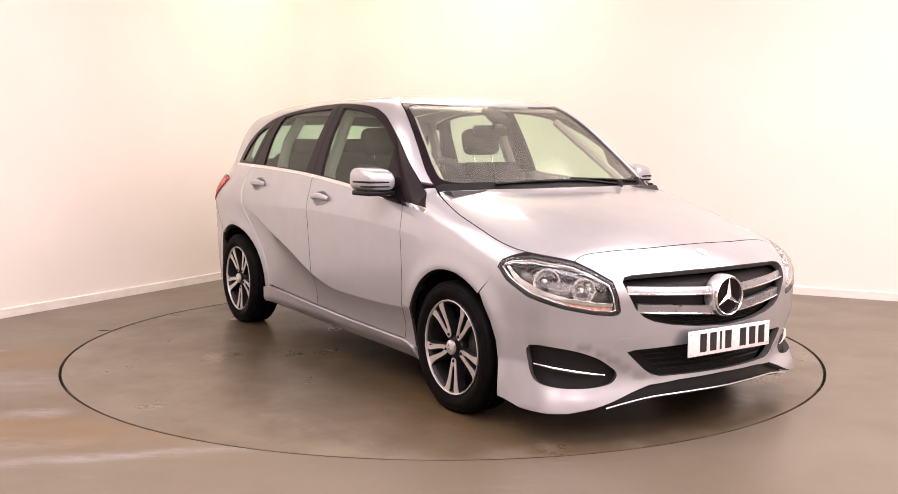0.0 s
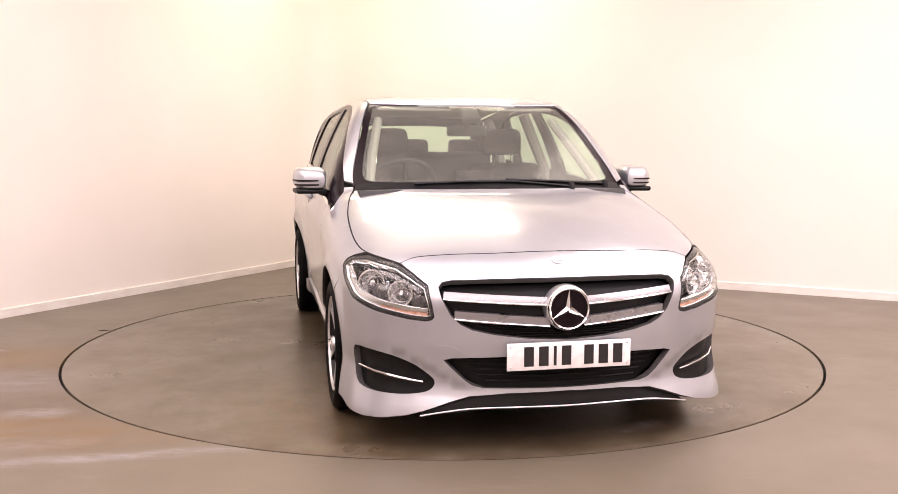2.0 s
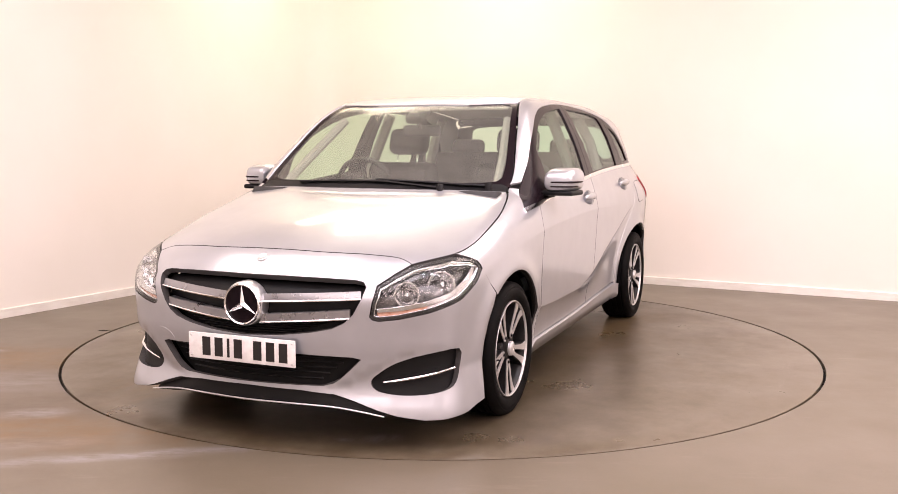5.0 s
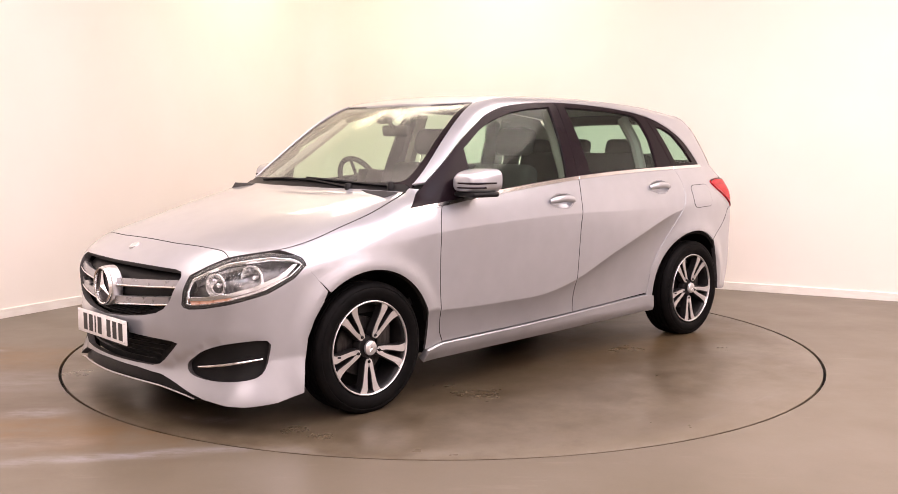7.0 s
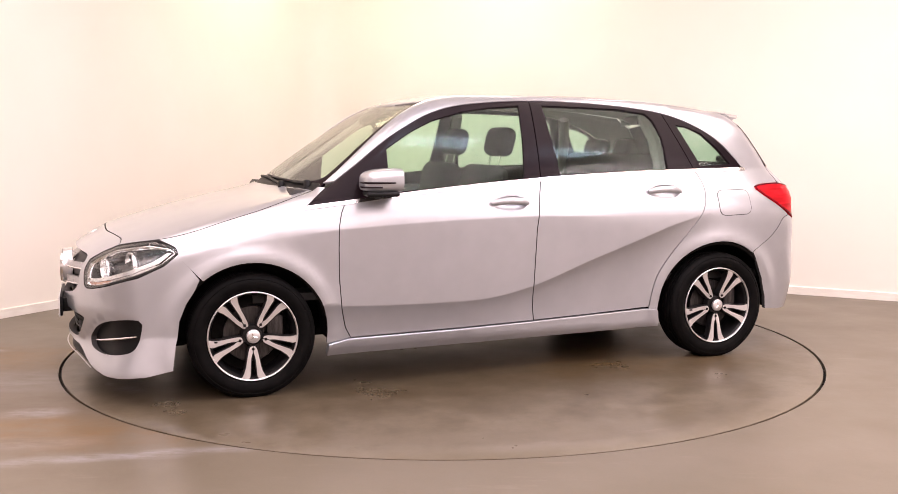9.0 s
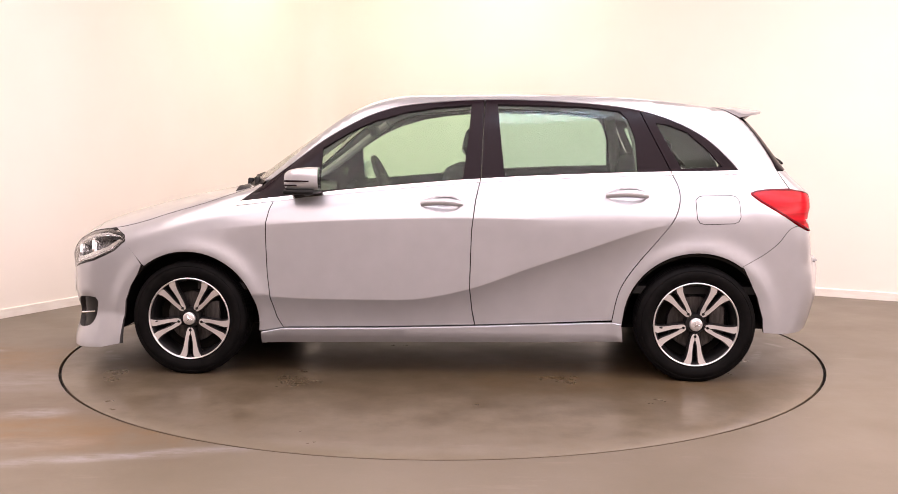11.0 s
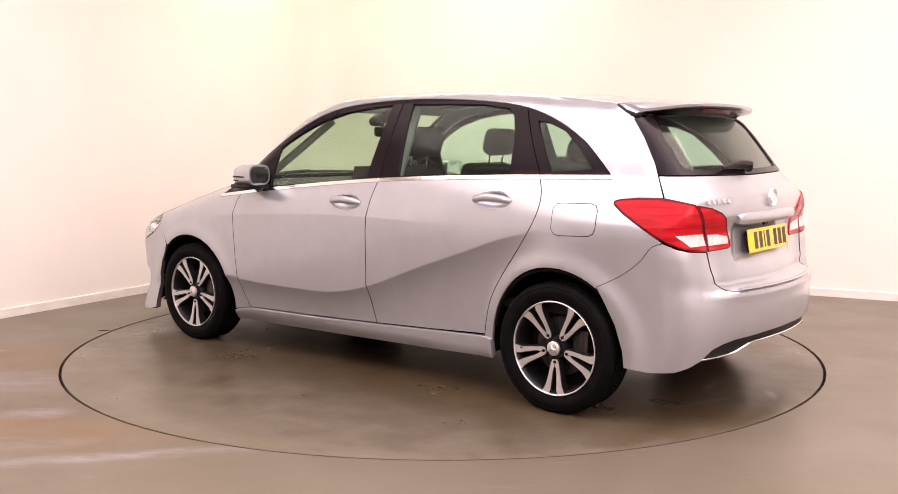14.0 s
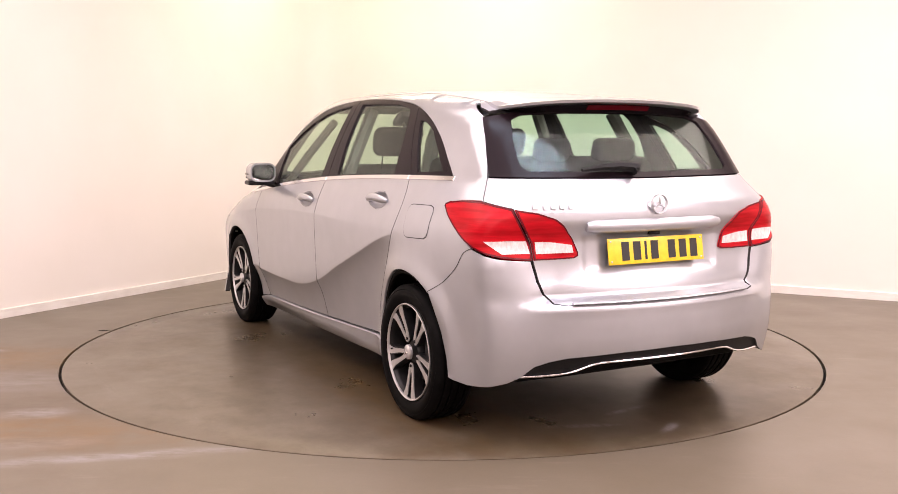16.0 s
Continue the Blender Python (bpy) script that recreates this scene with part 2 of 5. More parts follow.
def lathe(profile, n=48, axis="y", bm=None):
    """Turns (radius, height) pairs round an axis."""
    b = bm or bmesh.new()
    rings = []
    for r, h in profile:
        ring = []
        for i in range(n):
            a = 2 * math.pi * i / n
            p = (r * math.cos(a), h, r * math.sin(a)) if axis == "y" else (r * math.cos(a), r * math.sin(a), h)
            ring.append(b.verts.new(p))
        rings.append(ring)
    for r0, r1 in zip(rings, rings[1:]):
        for i in range(n):
            j = (i + 1) % n
            b.faces.new((r0[i], r0[j], r1[j], r1[i]) if axis != "y" else (r0[j], r0[i], r1[i], r1[j]))
    return b


def tube(points, radius, n=8, flat=1.0, cap=True, bm=None, up=(0, 0, 1)):
    """A rod along points; radius may be a list; flat squashes it along up."""
    b = bm or bmesh.new()
    pts = [Vector(p) for p in points]
    rings = []
    for i, p in enumerate(pts):
        d = (pts[min(i + 1, len(pts) - 1)] - pts[max(i - 1, 0)]).normalized()
        s = d.cross(Vector(up))
        s = s.normalized() if s.length > 1e-4 else d.orthogonal().normalized()
        u = s.cross(d)
        r = radius[i] if isinstance(radius, (list, tuple)) else radius
        rings.append([b.verts.new(p + s * (r * math.cos(2 * math.pi * k / n)) + u * (r * flat * math.sin(2 * math.pi * k / n))) for k in range(n)])
    for a, c in zip(rings, rings[1:]):
        for k in range(n):
            b.faces.new((a[k], a[(k + 1) % n], c[(k + 1) % n], c[k]))
    if cap:
        b.faces.new(rings[0][::-1]), b.faces.new(rings[-1])
    return b


def prism(outline, depth, bevel=0.0, axis="y", bm=None, m=None):
    """Extrudes a closed outline (u, v): axis y gives (u, 0..depth, v), z gives (u, v, 0..depth)."""
    b = bm or bmesh.new()
    f = (lambda u, v, d: (u, d, v)) if axis == "y" else (lambda u, v, d: (u, v, d)) if axis == "z" else (lambda u, v, d: (d, u, v))
    lo = [b.verts.new(f(u, v, 0)) for u, v in outline]
    hi = [b.verts.new(f(u, v, depth)) for u, v in outline]
    n = len(outline)
    faces = [b.faces.new(lo[::-1]), b.faces.new(hi)] + [b.faces.new((lo[i], lo[(i + 1) % n], hi[(i + 1) % n], hi[i])) for i in range(n)]
    bmesh.ops.recalc_face_normals(b, faces=faces)
    if bevel:
        es = list({e for v in hi for e in v.link_edges if e.other_vert(v) in hi})
        bmesh.ops.bevel(b, geom=es, offset=bevel, segments=2, affect="EDGES", profile=0.5)
    if m:
        bmesh.ops.transform(b, matrix=m, verts=lo + hi)
    return b


def spline(pts, n=8, closed=False):
    """Catmull-Rom points through a coarse list of 2D or 3D points."""
    P = [np.array(p, float) for p in pts]
    k = len(P)
    out = []
    for i in range(k if closed else k - 1):
        p0, p1, p2, p3 = (P[j % k] if closed else P[min(max(j, 0), k - 1)] for j in (i - 1, i, i + 1, i + 2))
        for s in range(n):
            t = s / n
            out.append(0.5 * (2 * p1 + (p2 - p0) * t + (2 * p0 - 5 * p1 + 4 * p2 - p3) * t * t + (3 * p1 - p0 - 3 * p2 + p3) * t ** 3))
    if not closed:
        out.append(P[-1])
    return [tuple(p) for p in out]


# ---- room ----
CORNER = Vector((-1.27, 4.15, 0))
ALONG_L, ALONG_R = Vector((-0.492, -0.870, 0)).normalized(), Vector((0.886, -0.464, 0)).normalized()
ROOM_L, ROOM_R, ROOM_H = 12.5, 11.0, 3.5


def wall(name, a, b, material, label, height=ROOM_H, thick=0.15):
    """An upright wall from a to b with its inner face on that line."""
    a, b = Vector(a), Vector(b)
    d = (b - a)
    n = Vector((-d.y, d.x, 0)).normalized()
    bm = bmesh.new()
    steps = 8
    base = [a + d * (i / steps) for i in range(steps + 1)]
    for off, flip in ((0, False), (thick, True)):
        rows = [[bm.verts.new(p + n * off + Vector((0, 0, z * height / 4))) for p in base] for z in range(5)]
        for r0, r1 in zip(rows, rows[1:]):
            for i in range(steps):
                f = (r0[i], r0[i + 1], r1[i + 1], r1[i])
                bm.faces.new(f[::-1] if flip else f)
    ob = part(name, bm, material, None, "", False)
    return tagged(ob, label, "wall", kind="structure")


def rounded_wall():
    """The two studio walls, run together in a softly rounded inner corner."""
    R = 0.35
    a0, b0 = CORNER + ALONG_L * ROOM_L, CORNER + ALONG_R * ROOM_R
    pts = [a0, CORNER + ALONG_L * 6, CORNER + ALONG_L * 2]
    p0, p2 = CORNER + ALONG_L * R, CORNER + ALONG_R * R
    for i in range(13):
        t = i / 12
        pts.append(p0 * (1 - t) ** 2 + CORNER * (2 * t * (1 - t)) + p2 * t * t)
    pts += [CORNER + ALONG_R * 2, CORNER + ALONG_R * 6, b0]
    return pts


def strip(pts, z0, z1, off0, off1):
    bm = bmesh.new()
    ins = []
    for i, p in enumerate(pts):
        d = (pts[min(i + 1, len(pts) - 1)] - pts[max(i - 1, 0)]).normalized()
        ins.append(Vector((d.y, -d.x, 0)))
    loops = []
    for z, off in ((z0, off0), (z0, off1), (z1 - 0.006, off1), (z1, off1 - 0.006), (z1, off0)):
        loops.append([bm.verts.new(p + n * off + Vector((0, 0, z))) for p, n in zip(pts, ins)])
    for k in range(5):
        l0, l1 = loops[k], loops[(k + 1) % 5]
        for i in range(len(pts) - 1):
            bm.faces.new((l0[i], l0[i + 1], l1[i + 1], l1[i]))
    bmesh.ops.recalc_face_normals(bm, faces=bm.faces[:])
    return bm


WALL_LINE = rounded_wall()
tagged(part("wall_studio", strip(WALL_LINE, 0, ROOM_H, -0.15, 0.0), M_WALL, None), "cream-white painted studio walls meeting in a soft corner", "wall", kind="structure")
tagged(part("baseboard", strip(WALL_LINE, 0.0, 0.068, 0.002, 0.018), M_SKIRT, None), "low off-white painted skirting along the studio walls", "baseboard", kind="structure")
A0, B0 = CORNER + ALONG_L * ROOM_L, CORNER + ALONG_R * ROOM_R
D0 = A0 + ALONG_R * ROOM_R
# unseen walls added to close the room; pale to bounce light on the car
wall("wall_back", D0, A0, M_DARKWALL, "plain pale unseen wall behind the camera, closing the room")
wall("wall_side", B0, D0, M_DARKWALL, "plain pale unseen side wall, closing the room")


def make_ceiling():
    bm = bmesh.new()
    c = [CORNER, B0, D0, A0]
    lo = [bm.verts.new(p + (p - (CORNER + D0) / 2) * 0.03 + Vector((0, 0, ROOM_H))) for p in c]
    hi = [bm.verts.new(v.co + Vector((0, 0, 0.12))) for v in lo]
    bm.faces.new(lo), bm.faces.new(hi[::-1])
    for i in range(4):
        bm.faces.new((lo[i], hi[i], hi[(i + 1) % 4], lo[(i + 1) % 4]))
    bmesh.ops.recalc_face_normals(bm, faces=bm.faces[:])
    tagged(part("ceiling", bm, M_CEIL, None, "", False), "pale ceiling over the studio", "ceiling", kind="structure")


make_ceiling()
TABLE_R = 2.2385


def make_floor():
    """The studio floor, with the round opening in which the turntable turns."""
    bm = bmesh.new()
    n = 160
    inner = [bm.verts.new((math.cos(2 * math.pi * i / n) * (TABLE_R + 0.006), math.sin(2 * math.pi * i / n) * (TABLE_R + 0.006), 0)) for i in range(n)]
    low = [bm.verts.new((v.co.x, v.co.y, -0.05)) for v in inner]
    mid = [bm.verts.new((v.co.x * 1.4, v.co.y * 1.4, 0)) for v in inner]
    out = [bm.verts.new((v.co.x * 8, v.co.y * 8, 0)) for v in inner]
    for i in range(n):
        j = (i + 1) % n
        bm.faces.new((low[i], low[j], inner[j], inner[i]))
        bm.faces.new((inner[i], inner[j], mid[j], mid[i])), bm.faces.new((mid[i], mid[j], out[j], out[i]))
    bmesh.ops.recalc_face_normals(bm, faces=bm.faces[:])
    tagged(part("floor", bm, M_FLOOR, None), "brown-grey resin floor with dried stains and scuffs", "floor", kind="structure")
    chip = bmesh.new()
    ring = [chip.verts.new((-2.262 + .045 * math.cos(a) * (1 + .25 * math.sin(3 * a)), .372 + .014 * math.sin(a), .0022)) for a in np.linspace(0, 2 * math.pi, 14, endpoint=False)]
    chip.faces.new(ring)
    bmesh.ops.extrude_face_region(chip, geom=chip.faces[:])
    tagged(part("floor_chip", chip, M_JOINT, None, "", False), "small dark chip at the turntable's edge", "floor mark", kind="structure")
    pit = lathe([(0.0, -0.05), (TABLE_R + 0.02, -0.05)], 96, "z")
    tagged(part("floor_pit", pit, M_JOINT, None), "dark bottom of the turntable pit", "pit", kind="structure")


def make_turntable():
    t = tagged(new("turntable"), "round brown-grey turntable flush in the floor, stained, damp, with painted shade", "turntable")
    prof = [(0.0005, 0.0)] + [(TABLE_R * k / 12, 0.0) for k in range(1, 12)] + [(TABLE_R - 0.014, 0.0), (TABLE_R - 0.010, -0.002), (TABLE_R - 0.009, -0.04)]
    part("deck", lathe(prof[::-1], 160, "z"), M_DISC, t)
    rim = lathe([(TABLE_R - 0.0088, -0.045), (TABLE_R - 0.0088, -0.016), (TABLE_R + 0.003, -0.016), (TABLE_R + 0.003, -0.045)], 160, "z")
    part("edge_band", rim, M_JOINT, t, "black rubber edge band")
    return t


make_floor()
TURNTABLE = make_turntable()


# ---- car body surface ----
# x runs forward from the turntable's axis, y to the car's left, z up; the wheels stand at x 1.317 and -1.382
AXLE_F, AXLE_R, HUB_Z = 1.317, -1.382, 0.305


def curve(*pts):
    """A smooth function through a few (x, y) pairs."""
    p = np.array(sorted(pts), float)
    x, y = p[:, 0], p[:, 1]
    d = np.diff(y) / np.diff(x)
    m = np.concatenate([[d[0]], (d[1:] + d[:-1]) / 2, [d[-1]]])
    for i in range(1, len(m) - 1):
        if d[i - 1] * d[i] <= 0:
            m[i] = 0

    def f(q):
        q = np.asarray(q, float)
        i = np.clip(np.searchsorted(x, q) - 1, 0, len(x) - 2)
        h = x[i + 1] - x[i]
        t = np.clip((q - x[i]) / h, 0, 1)
        r = (2 * t ** 3 - 3 * t ** 2 + 1) * y[i] + (t ** 3 - 2 * t ** 2 + t) * h * m[i] + (3 * t ** 2 - 2 * t ** 3) * y[i + 1] + (t ** 3 - t ** 2) * h * m[i + 1]
        return r + np.where(q < x[0], (q - x[0]) * m[0], 0) + np.where(q > x[-1], (q - x[-1]) * m[-1], 0)
    return f


def smin(a, b, k):
    h = np.maximum(k - np.abs(a - b), 0) / k
    return np.minimum(a, b) - h * h * k / 4


def step01(v, a, b):
    t = np.clip((v - a) / (b - a), 0, 1)
    return t * t * (3 - 2 * t)


plan_w = curve((-2.3, .74), (-2.0, .81), (-1.7, .865), (-1.38, .885), (-.9, .88), (-.3, .877), (.4, .877), (.9, .88), (1.317, .885), (1.6, .868), (1.85, .835), (2.05, .79), (2.3, .70))
shoulder_z = curve((-2.2, .90), (-1.3, .852), (-.7, .849), (-.2, .858), (.3, .848), (.82, .822), (1.25, .78), (1.7, .72))
dart_z = curve((1.2, .47), (.86, .43), (.3, .418), (.08, .425), (-.2, .483), (-.52, .60), (-.81, .70), (-1.1, .80), (-1.3, .85), (-1.7, .95))
belt_z = curve((1.3, .90), (1.03, .935), (.43, 1.003), (-.25, 1.06), (-.9, 1.09), (-1.6, 1.105), (-2.0, 1.11))
hood_z = curve((2.3, .63), (2.12, .738), (2.0, .79), (1.8, .857), (1.5, .935), (1.25, .985), (1.0, 1.03), (.6, 1.07))
roof_z = curve((1.45, .79), (1.16, 1.008), (.8, 1.262), (.45, 1.460), (.25, 1.514), (-.1, 1.530), (-.44, 1.532), (-.78, 1.525), (-1.12, 1.506), (-1.5, 1.465), (-1.8, 1.42))
hood_crown = curve((.8, .03), (1.05, .038), (1.3, .062), (1.6, .092), (2.0, .10))
roof_crown = curve((1.2, .27), (.9, .25), (.2, .055), (-.5, .055), (-1.6, .085))
nose_x = curve((.12, 2.200), (.19, 2.193), (.28, 2.178), (.38, 2.188), (.45, 2.195), (.6, 2.195), (.69, 2.17), (.74, 2.13), (.82, 2.05), (1.0, 1.85))
nose_bow = curve((.15, .36), (.45, .40), (.6, .38), (.7, .36), (.9, .34))
tail_x = curve((.12, -2.06), (.22, -2.11), (.32, -2.15), (.45, -2.18), (.56, -2.178), (.592, -2.172), (.606, -2.150), (.618, -2.108), (.66, -2.085), (.70, -2.062), (.75, -2.042), (.85, -2.032), (.93, -2.060), (1.0, -2.045), (1.09, -1.965), (1.38, -1.73), (1.45, -1.66), (1.6, -1.5))
tail_bow = curve((.2, .30), (.6, .28), (.8, .14), (1.0, .17), (1.1, .20), (1.4, .19))
tail_corner = curve((.12, -2.06), (.22, -2.11), (.32, -2.15), (.45, -2.175), (.56, -2.165), (.66, -2.125), (.75, -2.075), (.85, -2.040), (.93, -2.060), (1.0, -2.045), (1.09, -1.965), (1.38, -1.73), (1.45, -1.66), (1.6, -1.5))


def half_width(x, z):
    w = plan_w(x)
    zb, c1, c2 = belt_z(x), shoulder_z(x), dart_z(x)
    soft = 0.003 + 0.09 * step01(x, .95, 1.4) + 0.06 * step01(-x, .45, 1.0)
    d = np.minimum(z, zb) - c1
    d = 0.5 * (d + np.sqrt(d * d + soft * soft))
    w = w - 0.21 * d - 0.62 * d * d
    w = w - 0.045 * np.clip(c1 - z, 0, None)
    reach = step01(x, -1.42, -.95) * (1 - step01(x, .95, 1.2))
    w = w - reach * 0.056 * (1 - np.exp(-np.clip(c2 - z, 0, None) / 0.11))
    nose = step01(x, 1.4, 1.7)
    w = w - 0.6 * (1 - nose) * np.clip(0.22 - z, 0, None) + 0.20 * nose * np.clip(.32 - z, 0, .18)
    g = np.clip(z - zb, 0, None)
    w = w - (0.30 - 0.06 * step01(-x, .7, 1.4)) * g - 0.36 * g * g
    up = step01(z, .85, 1.12)
    w = w - up * 0.036 * np.clip((-.85 - x) / .75, 0, 1.5) ** 2 - up * 0.10 * np.clip((x - .7) / .5, 0, 1.5) ** 2
    for ax in (AXLE_F, AXLE_R):
        r = np.hypot(x - ax, z - 0.30)
        w = w + 0.014 * np.exp(-((r - 0.385) / 0.055) ** 2)
    return w


def top_z(x, y):
    h = hood_z(x) - hood_crown(x) * (y * y + y ** 4)
    r = roof_z(x) - roof_crown(x) * y * y
    return -smin(-h, -r, 0.02)


def body(p):
    """Positive inside the car's outer skin."""
    x, y, z = p[..., 0], np.abs(p[..., 1]), p[..., 2]
    g = smin(half_width(x, z) - y, (top_z(x, y) - z) * 0.9, 0.09 - 0.025 * step01(z, 1.2, 1.4))
    ledge = 0.29 + 0.145 * step01(y, .36, .74)
    dish = 0.011 * step01(y, .30, .46) * (1 - step01(z, ledge - .035, ledge)) * step01(z, .15, .24)
    g = smin(g, nose_x(z) - nose_bow(z) * y * y - dish - x, 0.10)
    side = step01(y, .48, .70)
    tail = tail_x(z) * (1 - side) + tail_corner(z) * side
    niche = 0.009 * (1 - step01(y, .335, .375)) * step01(z, .69, .725) * (1 - step01(z, .868, .886))
    g = smin(g, x - tail - niche - tail_bow(z) * y * y, 0.08)
    return g


def normals(p):
    e = 0.003
    n = np.stack([body(p + np.eye(3)[i] * -e) - body(p + np.eye(3)[i] * e) for i in range(3)], -1)
    return n / np.maximum(np.linalg.norm(n, axis=-1, keepdims=True), 1e-9)


def meet(o, d, far=2.6, n=130):
    """First meeting of rays with the skin, from outside."""
    t = np.linspace(0, far, n)
    s = body(o[:, None] + d[:, None] * t[None, :, None])
    hit = s > 0
    k = np.where(hit.any(1), hit.argmax(1), s.argmax(1))
    lo, hi = np.where(hit.any(1), t[np.maximum(k - 1, 0)], t[k]), t[k]
    for _ in range(24):
        mid = (lo + hi) / 2
        inside = body(o + d * mid[:, None]) > 0
        lo, hi = np.where(inside, lo, mid), np.where(inside, mid, hi)
    return o + d * hi[:, None]


def on_side(uv):
    uv = np.asarray(uv, float)
    o = np.stack([uv[:, 0], np.full(len(uv), 1.3), uv[:, 1]], -1)
    return meet(o, np.tile([0, -1.0, 0], (len(uv), 1)), 1.3)


def on_top(uv):
    uv = np.asarray(uv, float)
    o = np.stack([uv[:, 0], uv[:, 1], np.full(len(uv), 1.8)], -1)
    return meet(o, np.tile([0, 0, -1.0], (len(uv), 1)), 1.7)


def on_end(uv, sign):
    """u: degrees round an upright axis 1 m before (or behind) the middle, at 0.02 m each; v: height."""
    uv = np.asarray(uv, float)
    a = np.radians(uv[:, 0] / 0.02)
    d = np.stack([sign * np.cos(a), np.sin(a), 0 * a], -1)
    o = np.stack([np.full(len(a), sign * 1.0), 0 * a, uv[:, 1]], -1) + d * 1.6
    return meet(o, -d, 1.6)


def on_front(uv):
    return on_end(uv, 1.0)


def on_rear(uv):
    return on_end(uv, -1.0)


def fr(*pts):
    """Outline for the car's ends, from (degrees, height)."""
    return [(a * 0.02, z) for a, z in pts]


# ---- panels ----
def resample(poly, step, closed=True):
    P = [np.array(p, float) for p in poly]
    out = []
    for i in range(len(P) if closed else len(P) - 1):
        a, b = P[i], P[(i + 1) % len(P)]
        n = max(1, int(math.ceil(np.linalg.norm(b - a) / step)))
        out += [a + (b - a) * (k / n) for k in range(n)]
    if not closed:
        out.append(P[-1])
    return np.array(out)


def shrink(poly, gap):
    """Moves a closed outline inward by gap."""
    P = np.array(poly)
    area2 = np.sum(P[:, 0] * np.roll(P[:, 1], -1) - np.roll(P[:, 0], -1) * P[:, 1])
    s = 1 if area2 > 0 else -1
    e = np.roll(P, -1, 0) - P
    e = e / np.maximum(np.linalg.norm(e, axis=1, keepdims=True), 1e-9)
    n = np.stack([-e[:, 1], e[:, 0]], -1) * s
    m = n + np.roll(n, 1, 0)
    m = m / np.maximum(np.sum(m * m, 1, keepdims=True) / 2, 0.35)
    return P + m * gap


def inside_poly(pts, poly):
    x, y = pts[:, 0], pts[:, 1]
    r = np.zeros(len(pts), bool)
    j = len(poly) - 1
    for i in range(len(poly)):
        xi, yi, xj, yj = *poly[i], *poly[j]
        if yi != yj:
            r ^= ((yi > y) != (yj > y)) & (x < (xj - xi) * (y - yi) / (yj - yi) + xi)
        j = i
    return r


def sheet(outline, step, holes=(), lines=()):
    """Triangles that fill an outline with a grid of points: points, faces, boundary loops."""
    from mathutils.geometry import delaunay_2d_cdt
    loops = [outline] + list(holes)
    verts, edges = [], []
    for lp in loops:
        k = len(verts)
        verts += [Vector(p) for p in lp]
        edges += [(k + i, k + (i + 1) % len(lp)) for i in range(len(lp))]
    border = np.array(verts)
    lo, hi = outline.min(0), outline.max(0)
    gx, gy = np.arange(lo[0], hi[0], step), np.arange(lo[1], hi[1], step)
    g = np.array([(a + (step / 2 if r % 2 else 0), b) for r, b in enumerate(gy) for a in gx])
    if len(g):
        ok = inside_poly(g, outline)
        for h in holes:
            ok &= ~inside_poly(g, h)
        g = g[ok]
    if len(lines):
        extra = np.concatenate(lines)
        ok = inside_poly(extra, outline)
        for h in holes:
            ok &= ~inside_poly(extra, h)
        extra = extra[ok]
        if len(g) and len(extra):
            far = np.array([np.min(np.sum((extra - q) ** 2, 1)) > (step * 0.55) ** 2 for q in g])
            g = np.concatenate([g[far], extra])
    if len(g):
        far = np.array([np.min(np.sum((border - q) ** 2, 1)) > (step * 0.45) ** 2 for q in g])
        g = g[far]
    verts += [Vector(p) for p in g]
    v, e, f, *_ = delaunay_2d_cdt(verts, edges, [], 0, 1e-7)
    P = np.array([tuple(q) for q in v])
    F = np.array([t for t in f if len(t) == 3])
    c = P[F].mean(1)
    ok = inside_poly(c, outline)
    for h in holes:
        ok &= ~inside_poly(c, h)
    return P, F[ok]


